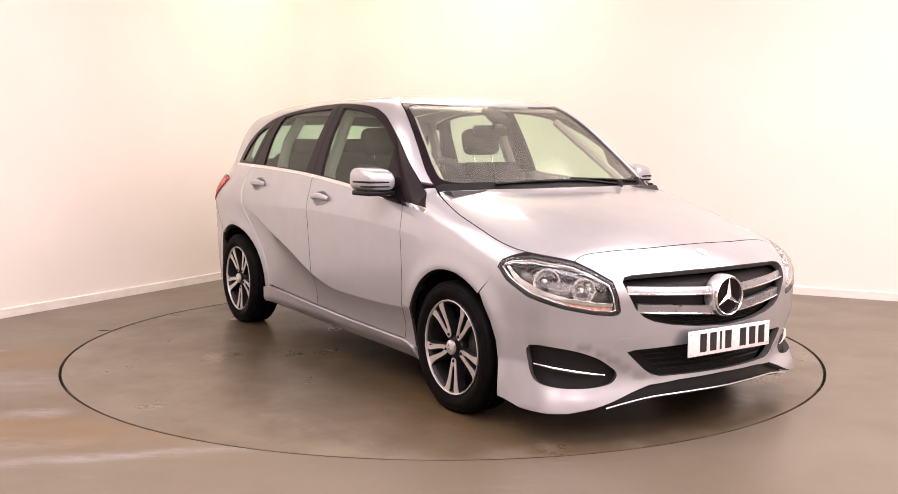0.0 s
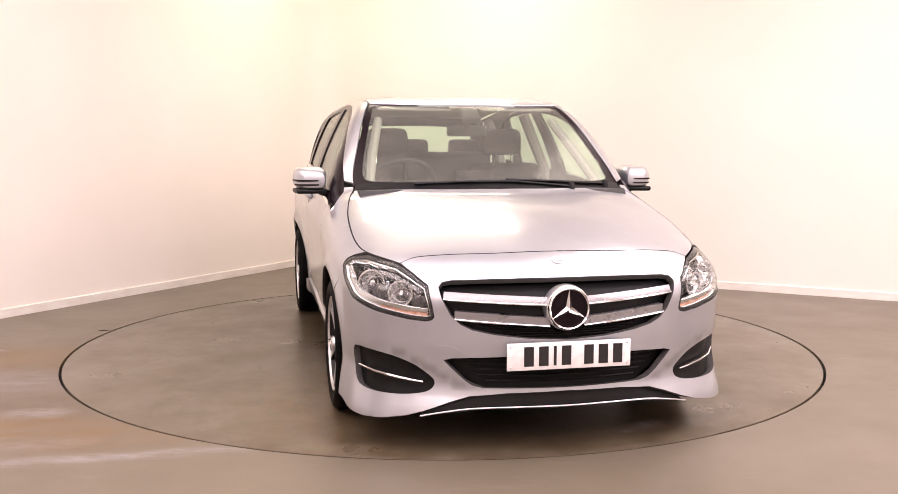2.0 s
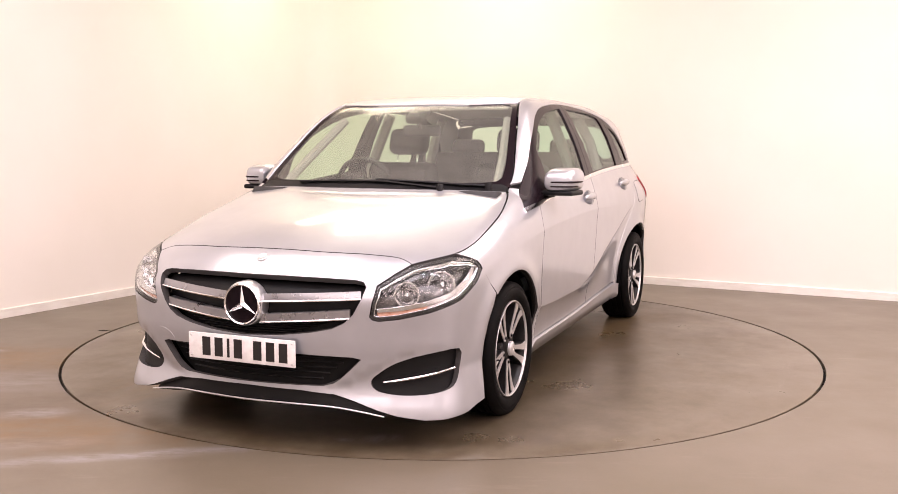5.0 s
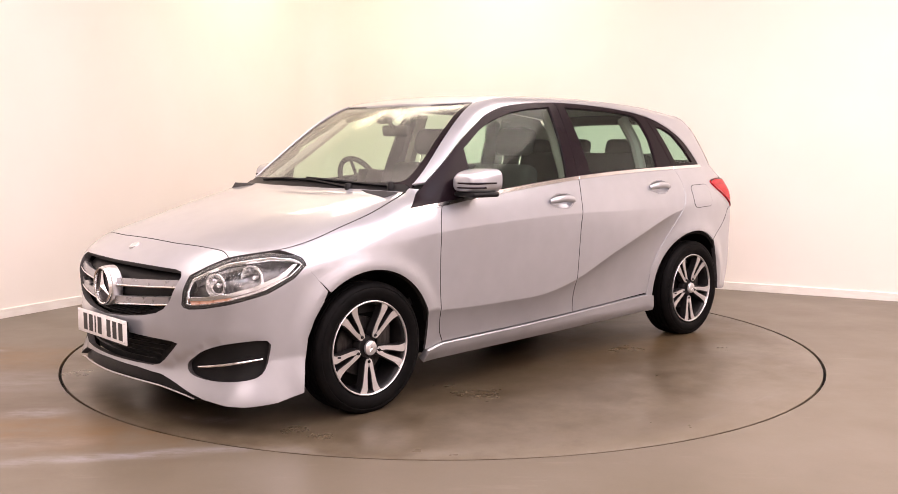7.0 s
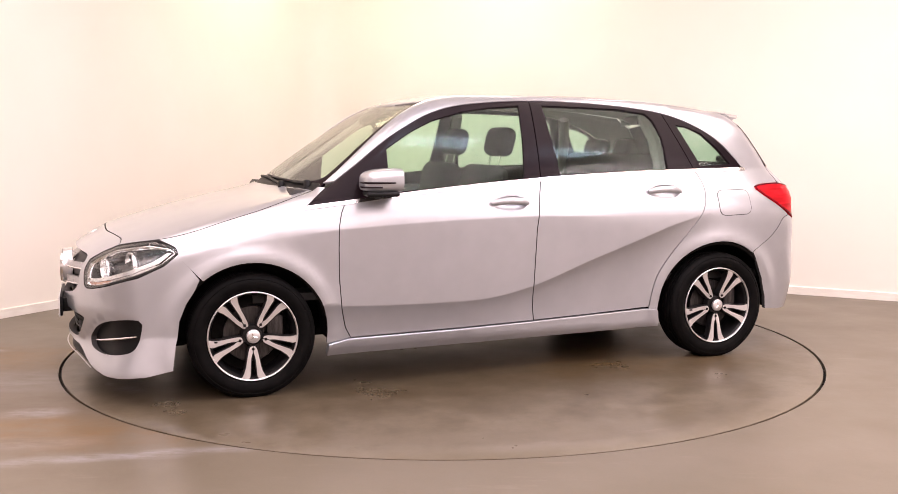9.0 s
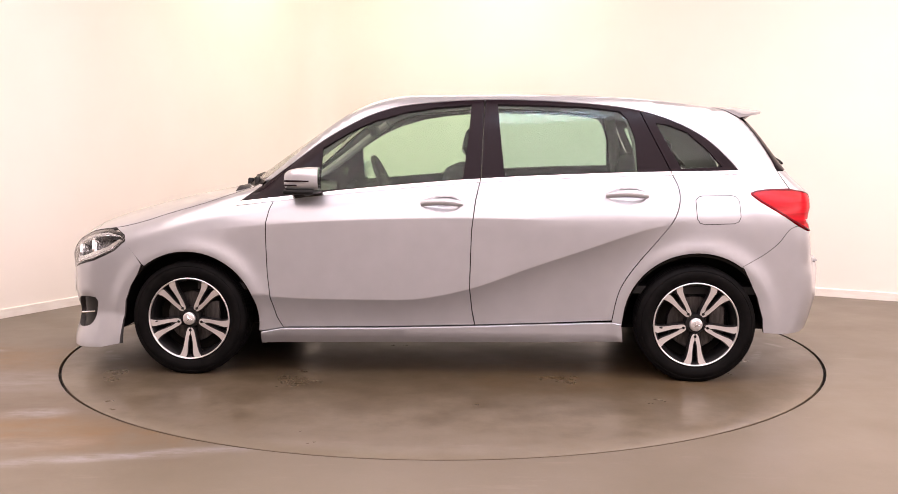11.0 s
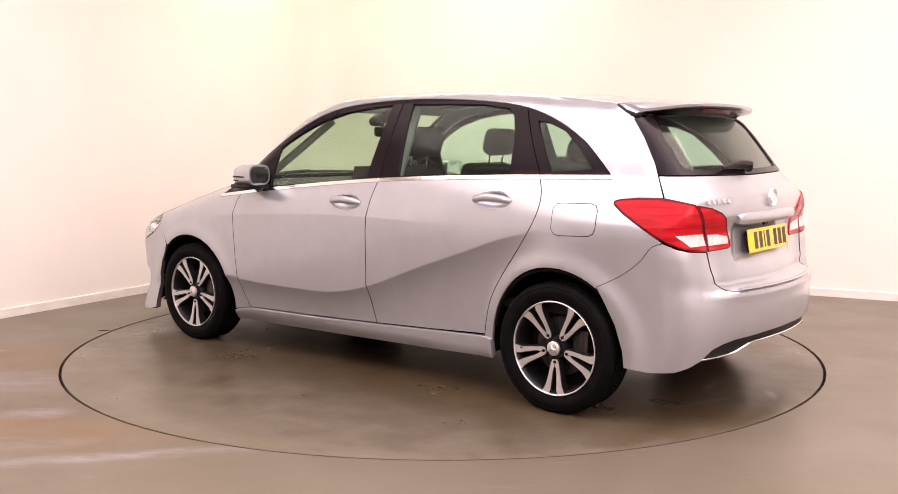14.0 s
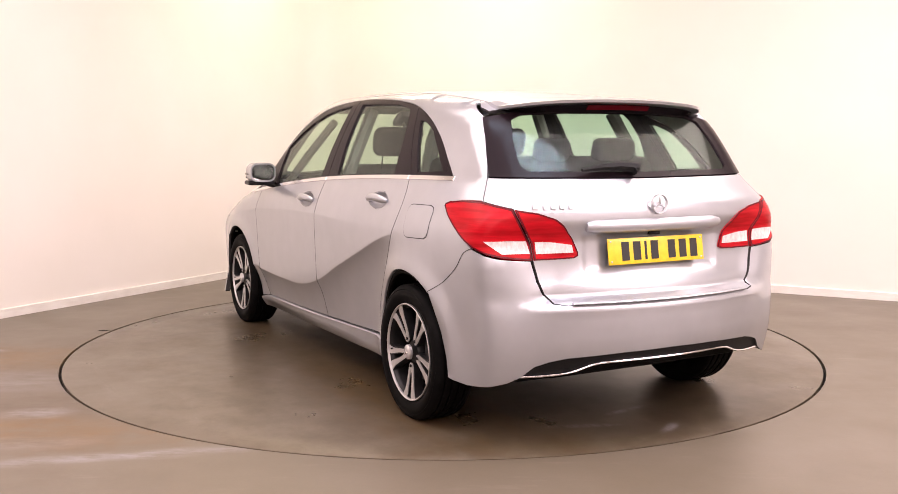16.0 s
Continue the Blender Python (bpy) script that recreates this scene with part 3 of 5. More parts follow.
def panel(name, outline, where, material, parent, gap=0.0020, thick=0.016, step=0.035, holes=(), lift=0.0, mirror=False, label="", back=None, fine=0.02, lines=(), below=0.0):
    """A shell panel cut from the car's skin: outer face, rolled rim and inner face."""
    out = shrink(resample(outline, fine), gap)
    hs = [shrink(resample(h, fine), -gap) for h in holes]
    P, F = sheet(out, step, hs, lines)
    top = where(P)
    N = normals(top - np.array([0, 0, below]))
    top = top + N * lift
    # faces turn outward
    t = top[F]
    fn = np.cross(t[:, 1] - t[:, 0], t[:, 2] - t[:, 0])
    flip = np.sum(fn * N[F[:, 0]], 1) < 0
    F = np.where(flip[:, None], F[:, ::-1], F)
    cnt = {}
    for a, b, c in F:
        for e in ((a, b), (b, c), (c, a)):
            cnt[e] = 1
    edge = 2 if material is PAINT and lift == 0 and name not in ("roof", "side_frame") else 0
    rim = [e for e in cnt if (e[1], e[0]) not in cnt]
    n = len(P)
    low = top - N * thick
    verts, nor = [top, low], [N, -N]
    faces = [tuple(f) for f in F] + [tuple(n + f[::-1]) for f in F]
    mats = [0] * len(F) + [1] * len(F)
    # rim: rounded lip, then the edge
    k = 2 * n
    for a, b in rim:
        d = top[b] - top[a]
        s = np.cross(d, N[a])
        s = s / max(np.linalg.norm(s), 1e-9)
        verts.append(np.array([top[a], top[b], low[b], low[a]]))
        q = s * 0.8 + N[a] * 0.6
        nor.append(np.array([q, q, s, s]))
        faces.append((k + 3, k + 2, k + 1, k))
        mats.append(edge)
        k += 4
    V, NN = np.concatenate(verts), np.concatenate(nor)
    if mirror:
        V, NN = V * [1, -1, 1], NN * [1, -1, 1]
        faces = [f[::-1] for f in faces]
    me = bpy.data.meshes.new(name)
    me.from_pydata(V.tolist(), [], [tuple(int(i) for i in f) for f in faces])
    me.materials.append(material)
    me.materials.append(back or M_UNDER)
    me.materials.append(M_SEAM)
    me.polygons.foreach_set("material_index", np.array(mats, dtype=np.int32))
    me.polygons.foreach_set("use_smooth", np.ones(len(faces), dtype=bool))
    me.update()
    me.normals_split_custom_set_from_vertices(NN.tolist())
    return link(name, me, parent, label)


def pair(name, outline, where, material, parent, **kw):
    """The same panel on the car's left and right."""
    return [panel(name, outline, where, material, parent, mirror=m, **kw) for m in (False, True)]


def both(half):
    """A full outline from its left half, given from the front middle round to the rear middle (second value is sideways)."""
    return list(half) + [(u, -v) for u, v in half[::-1] if abs(v) > 1e-6]


def both_end(half):
    """The same where the first value is sideways."""
    return list(half) + [(-u, v) for u, v in half[::-1] if abs(u) > 1e-6]


def arc(cx, cz, r, a0, a1, n=18):
    return [(cx + r * math.cos(radians(a0 + (a1 - a0) * i / n)), cz + r * math.sin(radians(a0 + (a1 - a0) * i / n))) for i in range(n + 1)]


CAR = tagged(new("car"), "silver metallic five-door compact people carrier with chrome trim", "car")

# seams shared by neighbouring panels
HOOD_FRONT = spline([(1.975, 0), (1.968, .25), (1.932, .45), (1.908, .56), (1.910, .605), (1.918, .637)], 5)
HOOD_EDGE = spline([(1.918, .637), (1.83, .706), (1.72, .760), (1.58, .783), (1.42, .786), (1.27, .778), (1.13, .757), (1.04, .735), (.985, .712)], 5)
HOOD_REAR = spline([(.985, .712), (1.06, .50), (1.125, .24), (1.145, 0)], 5)
HOOD_EDGE_3D, HOOD_FRONT_3D = on_top(HOOD_EDGE), on_top(HOOD_FRONT)
SCREEN_SIDE = spline([(.985, .712), (.86, .702), (.716, .662), (.5, .598), (.345, .548)], 6)
SCREEN_SIDE_3D = on_top(SCREEN_SIDE)
ROOF_EDGE = spline([(.345, .548), (.15, .570), (-.3, .588), (-.9, .578), (-1.3, .56), (-1.52, .548)], 5)
ROOF_EDGE_3D = on_top(ROOF_EDGE)
DLO = spline([(1.04, .932), (.88, 1.055), (.765, 1.14), (.60, 1.262), (.45, 1.35), (.32, 1.41), (.13, 1.456), (-.25, 1.484), (-.66, 1.473), (-1.03, 1.434), (-1.26, 1.367), (-1.43, 1.275), (-1.54, 1.175), (-1.605, 1.105)], 4)
BELT = [(x, float(belt_z(x))) for x in np.linspace(-1.605, 1.04, 30)]
DOOR_FRONT = [(.84, float(belt_z(.84))), (.868, .90), (.885, .83), (.887, .72), (.884, .56), (.872, .42), (.845, .31), (.815, .255)]
DOOR_MID = [(-.250, float(belt_z(-.25))), (-.225, .95), (-.205, .79), (-.195, .49), (-.207, .36), (-.222, .278)]
DOOR_REAR = spline([(-1.245, float(belt_z(-1.245))), (-1.28, 1.02), (-1.283, .94), (-1.25, .85), (-1.17, .74), (-1.06, .60), (-.985, .47), (-.95, .31)], 4)
DART = np.concatenate([resample([(x, float(dart_z(x)) + o) for x in np.linspace(-1.3, .9, 40)], 0.022, False) for o in (-.006, .004)])
SHOULDER = np.concatenate([resample([(x, float(shoulder_z(x)) + o) for x in np.linspace(-1.3, 1.3, 40)], 0.024, False) for o in (-.005, .005)])
ARCH_R = 0.375


def belt_between(a, b):
    return [p for p in BELT if a < p[0] < b]


TAIL_EDGE = [(49.6, 1.004), (51.0, .995), (51.2, .982), (49.6, .945), (47.2, .903), (44.8, .862), (42.6, .826)]

HANDLE_F, HANDLE_R = (-.045, .930), (-1.010, .976)


def handle_cup(x, z):
    return [(x + .104 * math.cos(a), z + .040 * math.sin(a) * (1 - .2 * math.cos(a))) for a in np.linspace(0, 2 * math.pi, 32, endpoint=False)]


# ---- doors, wings and sides ----
front_doors = pair("front_door", DOOR_FRONT + [(.3, .264)] + DOOR_MID[::-1] + belt_between(-.24, .83), on_side, PAINT, CAR, holes=(handle_cup(*HANDLE_F),), gap=0.0026, lines=(DART, SHOULDER), back=M_CABIN)
rear_doors = pair("rear_door", DOOR_MID + [(-.6, .292)] + DOOR_REAR[::-1] + belt_between(-1.235, -.26), on_side, PAINT, CAR, holes=(handle_cup(*HANDLE_R),), gap=0.0026, lines=(DART, SHOULDER), back=M_CABIN)
DLO_FRONT = [p for p in DLO if p[0] > .9]
DLO_BACK = [p for p in DLO if p[0] <= .9]
wing = [(x, z) for x, _, z in HOOD_EDGE_3D if x < 1.745] + [(x, z) for x, _, z in SCREEN_SIDE_3D if x > .94] + DLO_FRONT[::-1] + belt_between(.85, 1.03)[::-1] + DOOR_FRONT
wing += [(.86, .245), (.935, .235)] + arc(AXLE_F, .295, ARCH_R, 189, 52, 24) + [(1.555, .592), (1.61, .652), (1.66, .708), (1.664, .735), (1.671, .752), (1.700, .768)]
WING_TOP = np.concatenate([resample([(x, z - o) for x, _, z in HOOD_EDGE_3D], 0.015, False) for o in (.008, .018, .030, .045)])
pair("front_wing", wing, on_side, PAINT, CAR, lines=(SHOULDER, WING_TOP), fine=0.014, step=0.024)
quarter = [(x, z) for x, _, z in SCREEN_SIDE_3D if x <= .94] + [(x, z) for x, _, z in ROOF_EDGE_3D[1:]]
quarter += [(-1.56, 1.42)] + [(x, z) for x, _, z in on_rear(fr((43.8, 1.366), (43.2, 1.32), (42.2, 1.272), (41.0, 1.18), (40.85, 1.105), (41.0, 1.06), (41.1, 1.014), (46, 1.012)))] + [(x, z) for x, _, z in on_rear(fr(*TAIL_EDGE))] + [(-1.815, .745), (-1.713, .664), (-1.615, .607)]
quarter += [(AXLE_R + ARCH_R * math.cos(radians(a)), .30 + ARCH_R * 1.02 * math.sin(radians(a))) for a in range(126, 4, -6)]
quarter += [(-1.0, .27), (-.955, .285)] + DOOR_REAR[::-1] + belt_between(-1.6, -1.255)[::-1] + DLO_BACK[::-1]
quarters = pair("side_frame", quarter, on_side, PAINT, CAR, back=M_LINING, fine=0.016, lines=(DART, SHOULDER))
sill = [(.935, .232), (.82, .252), (.3, .260), (-.222, .274), (-.6, .288), (-.95, .302), (-1.0, .295), (-1.01, .205), (-.6, .194), (.3, .182), (.94, .174)]
pair("sill", sill, on_side, PAINT, CAR, lift=0.016, thick=0.035)
FLAP = [(-1.365, .955), (-1.38, .972), (-1.40, .977), (-1.55, .979), (-1.575, .972), (-1.588, .95), (-1.592, .87), (-1.582, .848), (-1.56, .838), (-1.41, .833), (-1.385, .84), (-1.370, .862)]
panel("fuel_flap_seam", FLAP, on_side, M_SEAM, quarters[0], lift=0.0008, thick=0.004, gap=-0.0025)
panel("fuel_flap", FLAP, on_side, PAINT, quarters[0], lift=0.0022, thick=0.004, gap=0.0012)

# ---- side glass and black surrounds ----
PANE_F = [(.60, .998), (.603, 1.11), (.598, 1.222), (.45, 1.312), (.325, 1.37), (.15, 1.418), (-.004, 1.441), (-.195, 1.457), (-.18, 1.26), (-.155, 1.062)]
PANE_R = [(-.375, 1.078), (-.355, 1.26), (-.336, 1.459), (-.58, 1.453), (-.813, 1.444), (-.985, 1.420), (-1.025, 1.38), (-1.062, 1.277), (-1.072, 1.101), (-.75, 1.094)]
PANE_Q = [(-1.173, 1.356), (-1.24, 1.347), (-1.336, 1.308), (-1.44, 1.215), (-1.515, 1.128), (-1.299, 1.117), (-1.23, 1.245)]
dlo_f = [p for p in DLO if p[0] > -.262] + [(-.264, 1.483)] + [(-.25, float(belt_z(-.25)))] + belt_between(-.24, 1.03)
dlo_r = [(-.270, 1.483)] + [p for p in DLO if -1.085 < p[0] < -.27] + [(-1.09, 1.42), (-1.16, 1.27), (-1.245, float(belt_z(-1.245)))] + belt_between(-1.235, -.26) + [(-.255, float(belt_z(-.255)))]
dlo_q = [p for p in DLO if p[0] < -1.095] + belt_between(-1.6, -1.255) + [(-1.25, float(belt_z(-1.25))), (-1.165, 1.27), (-1.095, 1.42)]
for doors, loop, pane, tint in ((front_doors, dlo_f, PANE_F, M_GLASS), (rear_doors, dlo_r, PANE_R, M_TINT), (quarters, dlo_q, PANE_Q, M_TINT)):
    for k, owner in enumerate(doors):
        panel("window_surround", loop, on_side, M_TRIM, owner, gap=0.0006, thick=0.02, lift=-0.003, holes=(pane,), mirror=bool(k), label="gloss black window surround")
        g = panel("window_pane", pane, on_side, tint, owner, gap=-0.004, thick=0.003, lift=-0.010, mirror=bool(k), label="greenish side glass", back=tint)
        g.visible_shadow = False
for k, (owner, a, b) in enumerate(((front_doors, -.247, 1.05), (rear_doors, -1.242, -.253), (quarters, -1.62, -1.248))):
    xs = np.linspace(b, a, 20)
    loop = [(x, float(belt_z(x)) + 0.001) for x in xs] + [(x, float(belt_z(x)) - 0.017) for x in xs[::-1]]
    for j, o in enumerate(owner):
        panel("belt_trim", loop, on_side, M_CHROME, o, gap=0.0, thick=0.01, lift=0.004, mirror=bool(j), below=0.012, label="bright chrome belt trim")


def door_handle(owner, x, z, side):
    """A painted bow handle over a dished cup sunk in the door."""
    w = float(on_side([(x, z)])[0, 1])
    bm = bmesh.new()
    rings = []
    for k in (1.04, .97, .86, .7, .5, .28):
        uv = np.array([(x + (u - x) * k, z + (v - z) * k) for u, v in handle_cup(x, z)])
        q = on_side(uv)
        depth = 0.0015 if k > 1 else 0.026 * (1 - (k / .985) ** 2.2) + .001
        q = q - normals(q) * depth
        rings.append([bm.verts.new((a, side * b, c)) for a, b, c in q])
    for a, b in zip(rings, rings[1:]):
        for i in range(len(a)):
            j = (i + 1) % len(a)
            bm.faces.new((a[i], a[j], b[j], b[i]) if side < 0 else (a[j], a[i], b[i], b[j]))
    bm.faces.new(rings[-1] if side < 0 else rings[-1][::-1])
    part("handle_cup", bm, PAINT, owner, "dished cup behind the handle")
    us = np.linspace(.104, -.112, 13)
    pts = [(x + u, side * (w + .003 + .022 * (1 - abs(u / .112) ** 3)), z + .014 - 0.014 * (u / .11) ** 2) for u in us]
    rad = [.008 + .0075 * (1 - abs(u / .112) ** 4) for u in us]
    return part("door_handle", tube(pts, rad, 12, 1.25), PAINT, owner, "silver painted door handle")


for side, fd, rd in ((1, front_doors[0], rear_doors[0]), (-1, front_doors[1], rear_doors[1])):
    door_handle(fd, *HANDLE_F, side)
    door_handle(rd, *HANDLE_R, side)

# ---- bonnet, roof, screens ----
bonnet = panel("bonnet", both(HOOD_FRONT + HOOD_EDGE[1:] + HOOD_REAR[1:]), on_top, PAINT, CAR, step=0.04, gap=0.0012)
roof = panel("roof", both(spline([(.43, 0), (.415, .3), (.345, .548)], 5) + ROOF_EDGE[1:] + [(-1.525, .3), (-1.53, 0)]), on_top, PAINT, CAR, step=0.05, back=M_LINING)
COWL_REAR = [(u - .045 - .01 * abs(v), v * .99) for u, v in HOOD_REAR]
panel("cowl", both(HOOD_REAR[::-1] + COWL_REAR[1:-1][:0] + [(.945, .708)] + COWL_REAR[1:]), on_top, M_PLASTIC, CAR, lift=-0.004, gap=0.001, step=0.03, label="black plastic scuttle panel")
screen_half = COWL_REAR[::-1][:-1] + [(.935, .700)] + [(u, v - .016) for u, v in SCREEN_SIDE[8:]] + [(.37, .50), (.415, .28), (.425, 0)]
SCREEN = both(screen_half)
glass_half = [(1.085, 0), (1.07, .24), (1.005, .50), (.935, .645), (.85, .655), (.716, .622), (.5, .562), (.385, .515), (.415, .3), (.423, 0)]
GLASS = both(spline(glass_half, 3)[:-1] + [(.423, 0)])
ws_frame = panel("screen_surround", both(HOOD_REAR[::-1][:1] + [(1.08, .25), (.99, .60)][:0] + COWL_REAR[::-1][:-1] + [(.945, .722)] + SCREEN_SIDE[7:] + [(.41, .3), (.428, 0)]), on_top, M_TRIM, CAR, gap=0.001, lift=-0.006, thick=0.012, holes=(GLASS,), label="black screen surround", back=M_LINING)
ws = panel("windscreen", GLASS, on_top, M_SCREEN, CAR, gap=-0.01, lift=-0.0075, thick=0.004, step=0.05, label="greenish windscreen", back=M_SCREEN)
ws.visible_shadow = False

# ---- nose ----
lamp_in = [(27.4, .680), (26.4, .615), (25.9, .557), (26.4, .545), (27.6, .539)]
lamp_low = [(31.2, .546), (37.0, .570), (44.4, .613), (49.4, .668), (52.0, .722)]
lamp_top = [(51.7, .738), (51.0, .752), (49.3, .767)] + [(math.degrees(math.atan2(y, x - 1)), z - .002) for x, y, z in HOOD_EDGE_3D[::-1] if x > 1.745] + [(31.0, .722)]
LAMP = fr(*(lamp_in + lamp_low + lamp_top))
nose_seam = [(math.degrees(math.atan2(y, x - 1)), z) for x, y, z in HOOD_FRONT_3D]
GRILLE = fr(*both_end([(0, .707), (8, .707), (16, .704), (23, .699), (24.7, .692), (25.2, .675), (24.4, .635), (22.6, .565), (20.8, .530), (18.5, .508), (14.5, .491), (8, .475), (0, .467)]))
INTAKE = fr(*both_end([(0, .402), (10, .399), (22.5, .388), (24.0, .380), (22.6, .350), (20.2, .303), (18.6, .280), (16.5, .270), (0, .268)]))
FOG = fr(*spline([(26.2, .290), (28.0, .325), (31.0, .362), (36.6, .396), (43.9, .407), (44.1, .335), (42.9, .268), (40.0, .243), (34.5, .233), (30.0, .238), (27.0, .255)], 3, True))
bump_half = nose_seam + [(31.0, .722)] + lamp_in + lamp_low + [(52.3, .712), (57.2, .598)]
bump_half += [(56.1, .55), (53.9, .48), (52.3, .40), (51.6, .30), (51.4, .165), (46, .137), (40, .130), (36, .133), (31, .150), (27.5, .172), (23, .207), (19, .233), (12, .246), (0, .251)]
FOG_R = [(-u, v) for u, v in FOG]
front_bumper = panel("front_bumper", fr(*both_end(bump_half)), on_front, PAINT, CAR, holes=(GRILLE, INTAKE, FOG, FOG_R), thick=0.03, step=0.03, fine=0.016, label="silver painted front bumper")
panel("grille_mesh", GRILLE, on_front, M_PLASTIC, front_bumper, gap=-0.01, lift=-0.05, thick=0.01, label="black honeycomb grille backing")
panel("intake_mesh", INTAKE, on_front, M_PLASTIC, front_bumper, gap=-0.01, lift=-0.05, thick=0.01, label="black lower intake backing")
for j in (False, True):
    panel("fog_recess", FOG, on_front, M_PLASTIC, front_bumper, gap=-0.006, lift=-0.028, thick=0.01, mirror=j, label="black bumper side recess")


def on_nose(pts, lift=0.0, mirror=False, where=on_front):
    """Points on the skin at (degrees, height), lifted off it."""
    P = where(fr(*pts))
    P = P + normals(P) * lift
    return P * [1, -1, 1] if mirror else P


for mir in (False, True):
    for outer, inner in (((24.2, .650), (3.5, .628)), ((22.0, .568), (3.5, .540))):
        top = [(outer[0] + (inner[0] - outer[0]) * k / 10, outer[1] + (inner[1] - outer[1]) * k / 10 + .013) for k in range(11)]
        low = [(a, z - .030) for a, z in top[::-1]]
        panel("grille_slat", fr(*(top + low)), on_front, M_SLAT, front_bumper, gap=0, lift=-0.012, thick=0.03, mirror=mir, label="satin silver grille slat", fine=0.01)
        part("slat_edge", tube(on_nose([(a, z - .004) for a, z in low], -0.009, mir), 0.0045, 6), M_CHROME, front_bumper, "chrome lower edge of the slat")
    part("fog_trim", tube(on_nose([(28.5, .283), (31, .289), (35, .302), (39, .316), (43.2, .328)], -0.010, mir), [.005, .008, .009, .008, .006], 8, 0.8), M_CHROME, front_bumper, "chrome strip in the bumper recess")
rows_z = np.linspace(.478, .530, 6)
for z in rows_z:
    w = 10 + (z - .478) / .052 * 9
    part("mesh_bar", tube(on_nose([(a, z) for a in np.linspace(-w, w, 16)], -0.040), 0.0035, 4), M_ALLOYDARK, front_bumper)
for z in (.290, .312, .334, .356, .378):
    w = 15.5 + (z - .28) / .1 * 6.5
    part("intake_bar", tube(on_nose([(a, z) for a in np.linspace(-w, w, 16)], -0.036), 0.004, 4), M_ALLOYDARK, front_bumper)
lip = [(-28.5, .150), (-24, .170), (-18, .187), (-9, .193), (0, .193), (9, .193), (18, .187), (24, .170), (28.5, .150)]
panel("lower_lip", fr(*both_end([(0, .252), (12, .247), (19, .234), (23, .208), (27.5, .173), (28.6, .150), (24, .166), (18, .183), (0, .188)])), on_front, M_PLASTIC, front_bumper, gap=-.004, lift=-0.03, thick=0.01, label="black lower lip")
part("lip_trim", tube(on_nose(spline(lip, 4), -0.006), 0.0035, 6), M_SATIN, front_bumper, "thin bright strip along the lip")
panel("tow_cover", fr((-26.5, .43), (-25.8, .444), (-23, .441), (-20.8, .425), (-19.8, .405), (-23.5, .405)), on_front, PAINT, front_bumper, lift=0.0012, thick=0.003, gap=0.0, label="round-edged towing eye cover")


def star_ring(owner, at, radius, facing, backing=True, metal=None):
    """A ring with a three-armed star, of bright metal."""
    m = Matrix.Translation(at) @ (pose(0, 0, 0, 90, 0, 90) if facing > 0 else pose(0, 0, 0, 90, 0, -90))
    bm = lathe([(radius * .88, 0), (radius * .90, .010), (radius * .96, .014), (radius, .010), (radius * 1.02, 0)], 48, "z")
    bmesh.ops.transform(bm, matrix=m, verts=bm.verts[:])
    part("emblem_ring", bm, metal or M_CHROME, owner, "chrome emblem ring")
    bm = bmesh.new()
    c = bm.verts.new((0, 0, .018))
    tips = [bm.verts.new((math.cos(a) * radius * .93, math.sin(a) * radius * .93, .006)) for a in (radians(90), radians(210), radians(330))]
    inner = [bm.verts.new((math.cos(a) * radius * .17, math.sin(a) * radius * .17, .004)) for a in (radians(30), radians(150), radians(270))]
    for i in range(3):
        bm.faces.new((c, inner[i], tips[i])), bm.faces.new((c, tips[i], inner[(i + 1) % 3]))
    bmesh.ops.recalc_face_normals(bm, faces=bm.faces[:])
    bmesh.ops.transform(bm, matrix=m, verts=bm.verts[:])
    part("emblem_star", bm, metal or M_CHROME, owner, "chrome three-armed emblem", smooth=False)
    if backing:
        bm = lathe([(.0005, 0.0), (radius * .9, 0.0), (radius * .9, -.05)], 40, "z")
        bmesh.ops.transform(bm, matrix=m, verts=bm.verts[:])
        part("emblem_backing", bm, M_TRIM, owner, "black emblem backing")
        bm = lathe([(radius * 1.0, .0), (radius * 1.06, -.004), (radius * 1.09, -.02), (radius * 1.09, -.05)], 40, "z")
        bmesh.ops.transform(bm, matrix=m, verts=bm.verts[:])
        part("emblem_collar", bm, M_SATIN, owner, "satin collar round the emblem")


star_ring(front_bumper, (2.196, 0, .592), .086, 1)
badge_n = normals(on_nose([(0, .768)]))[0]
bm = lathe([(.0005, .004), (.019, .004), (.0215, .0055), (.025, .004), (.027, -.004)], 28, "z")
bmesh.ops.transform(bm, matrix=Matrix.Translation(on_nose([(0, .768)])[0]) @ Vector(badge_n).to_track_quat("Z", "Y").to_matrix().to_4x4(), verts=bm.verts[:])
part("bonnet_badge", bm, M_SATIN, front_bumper, "small round metal bonnet badge")


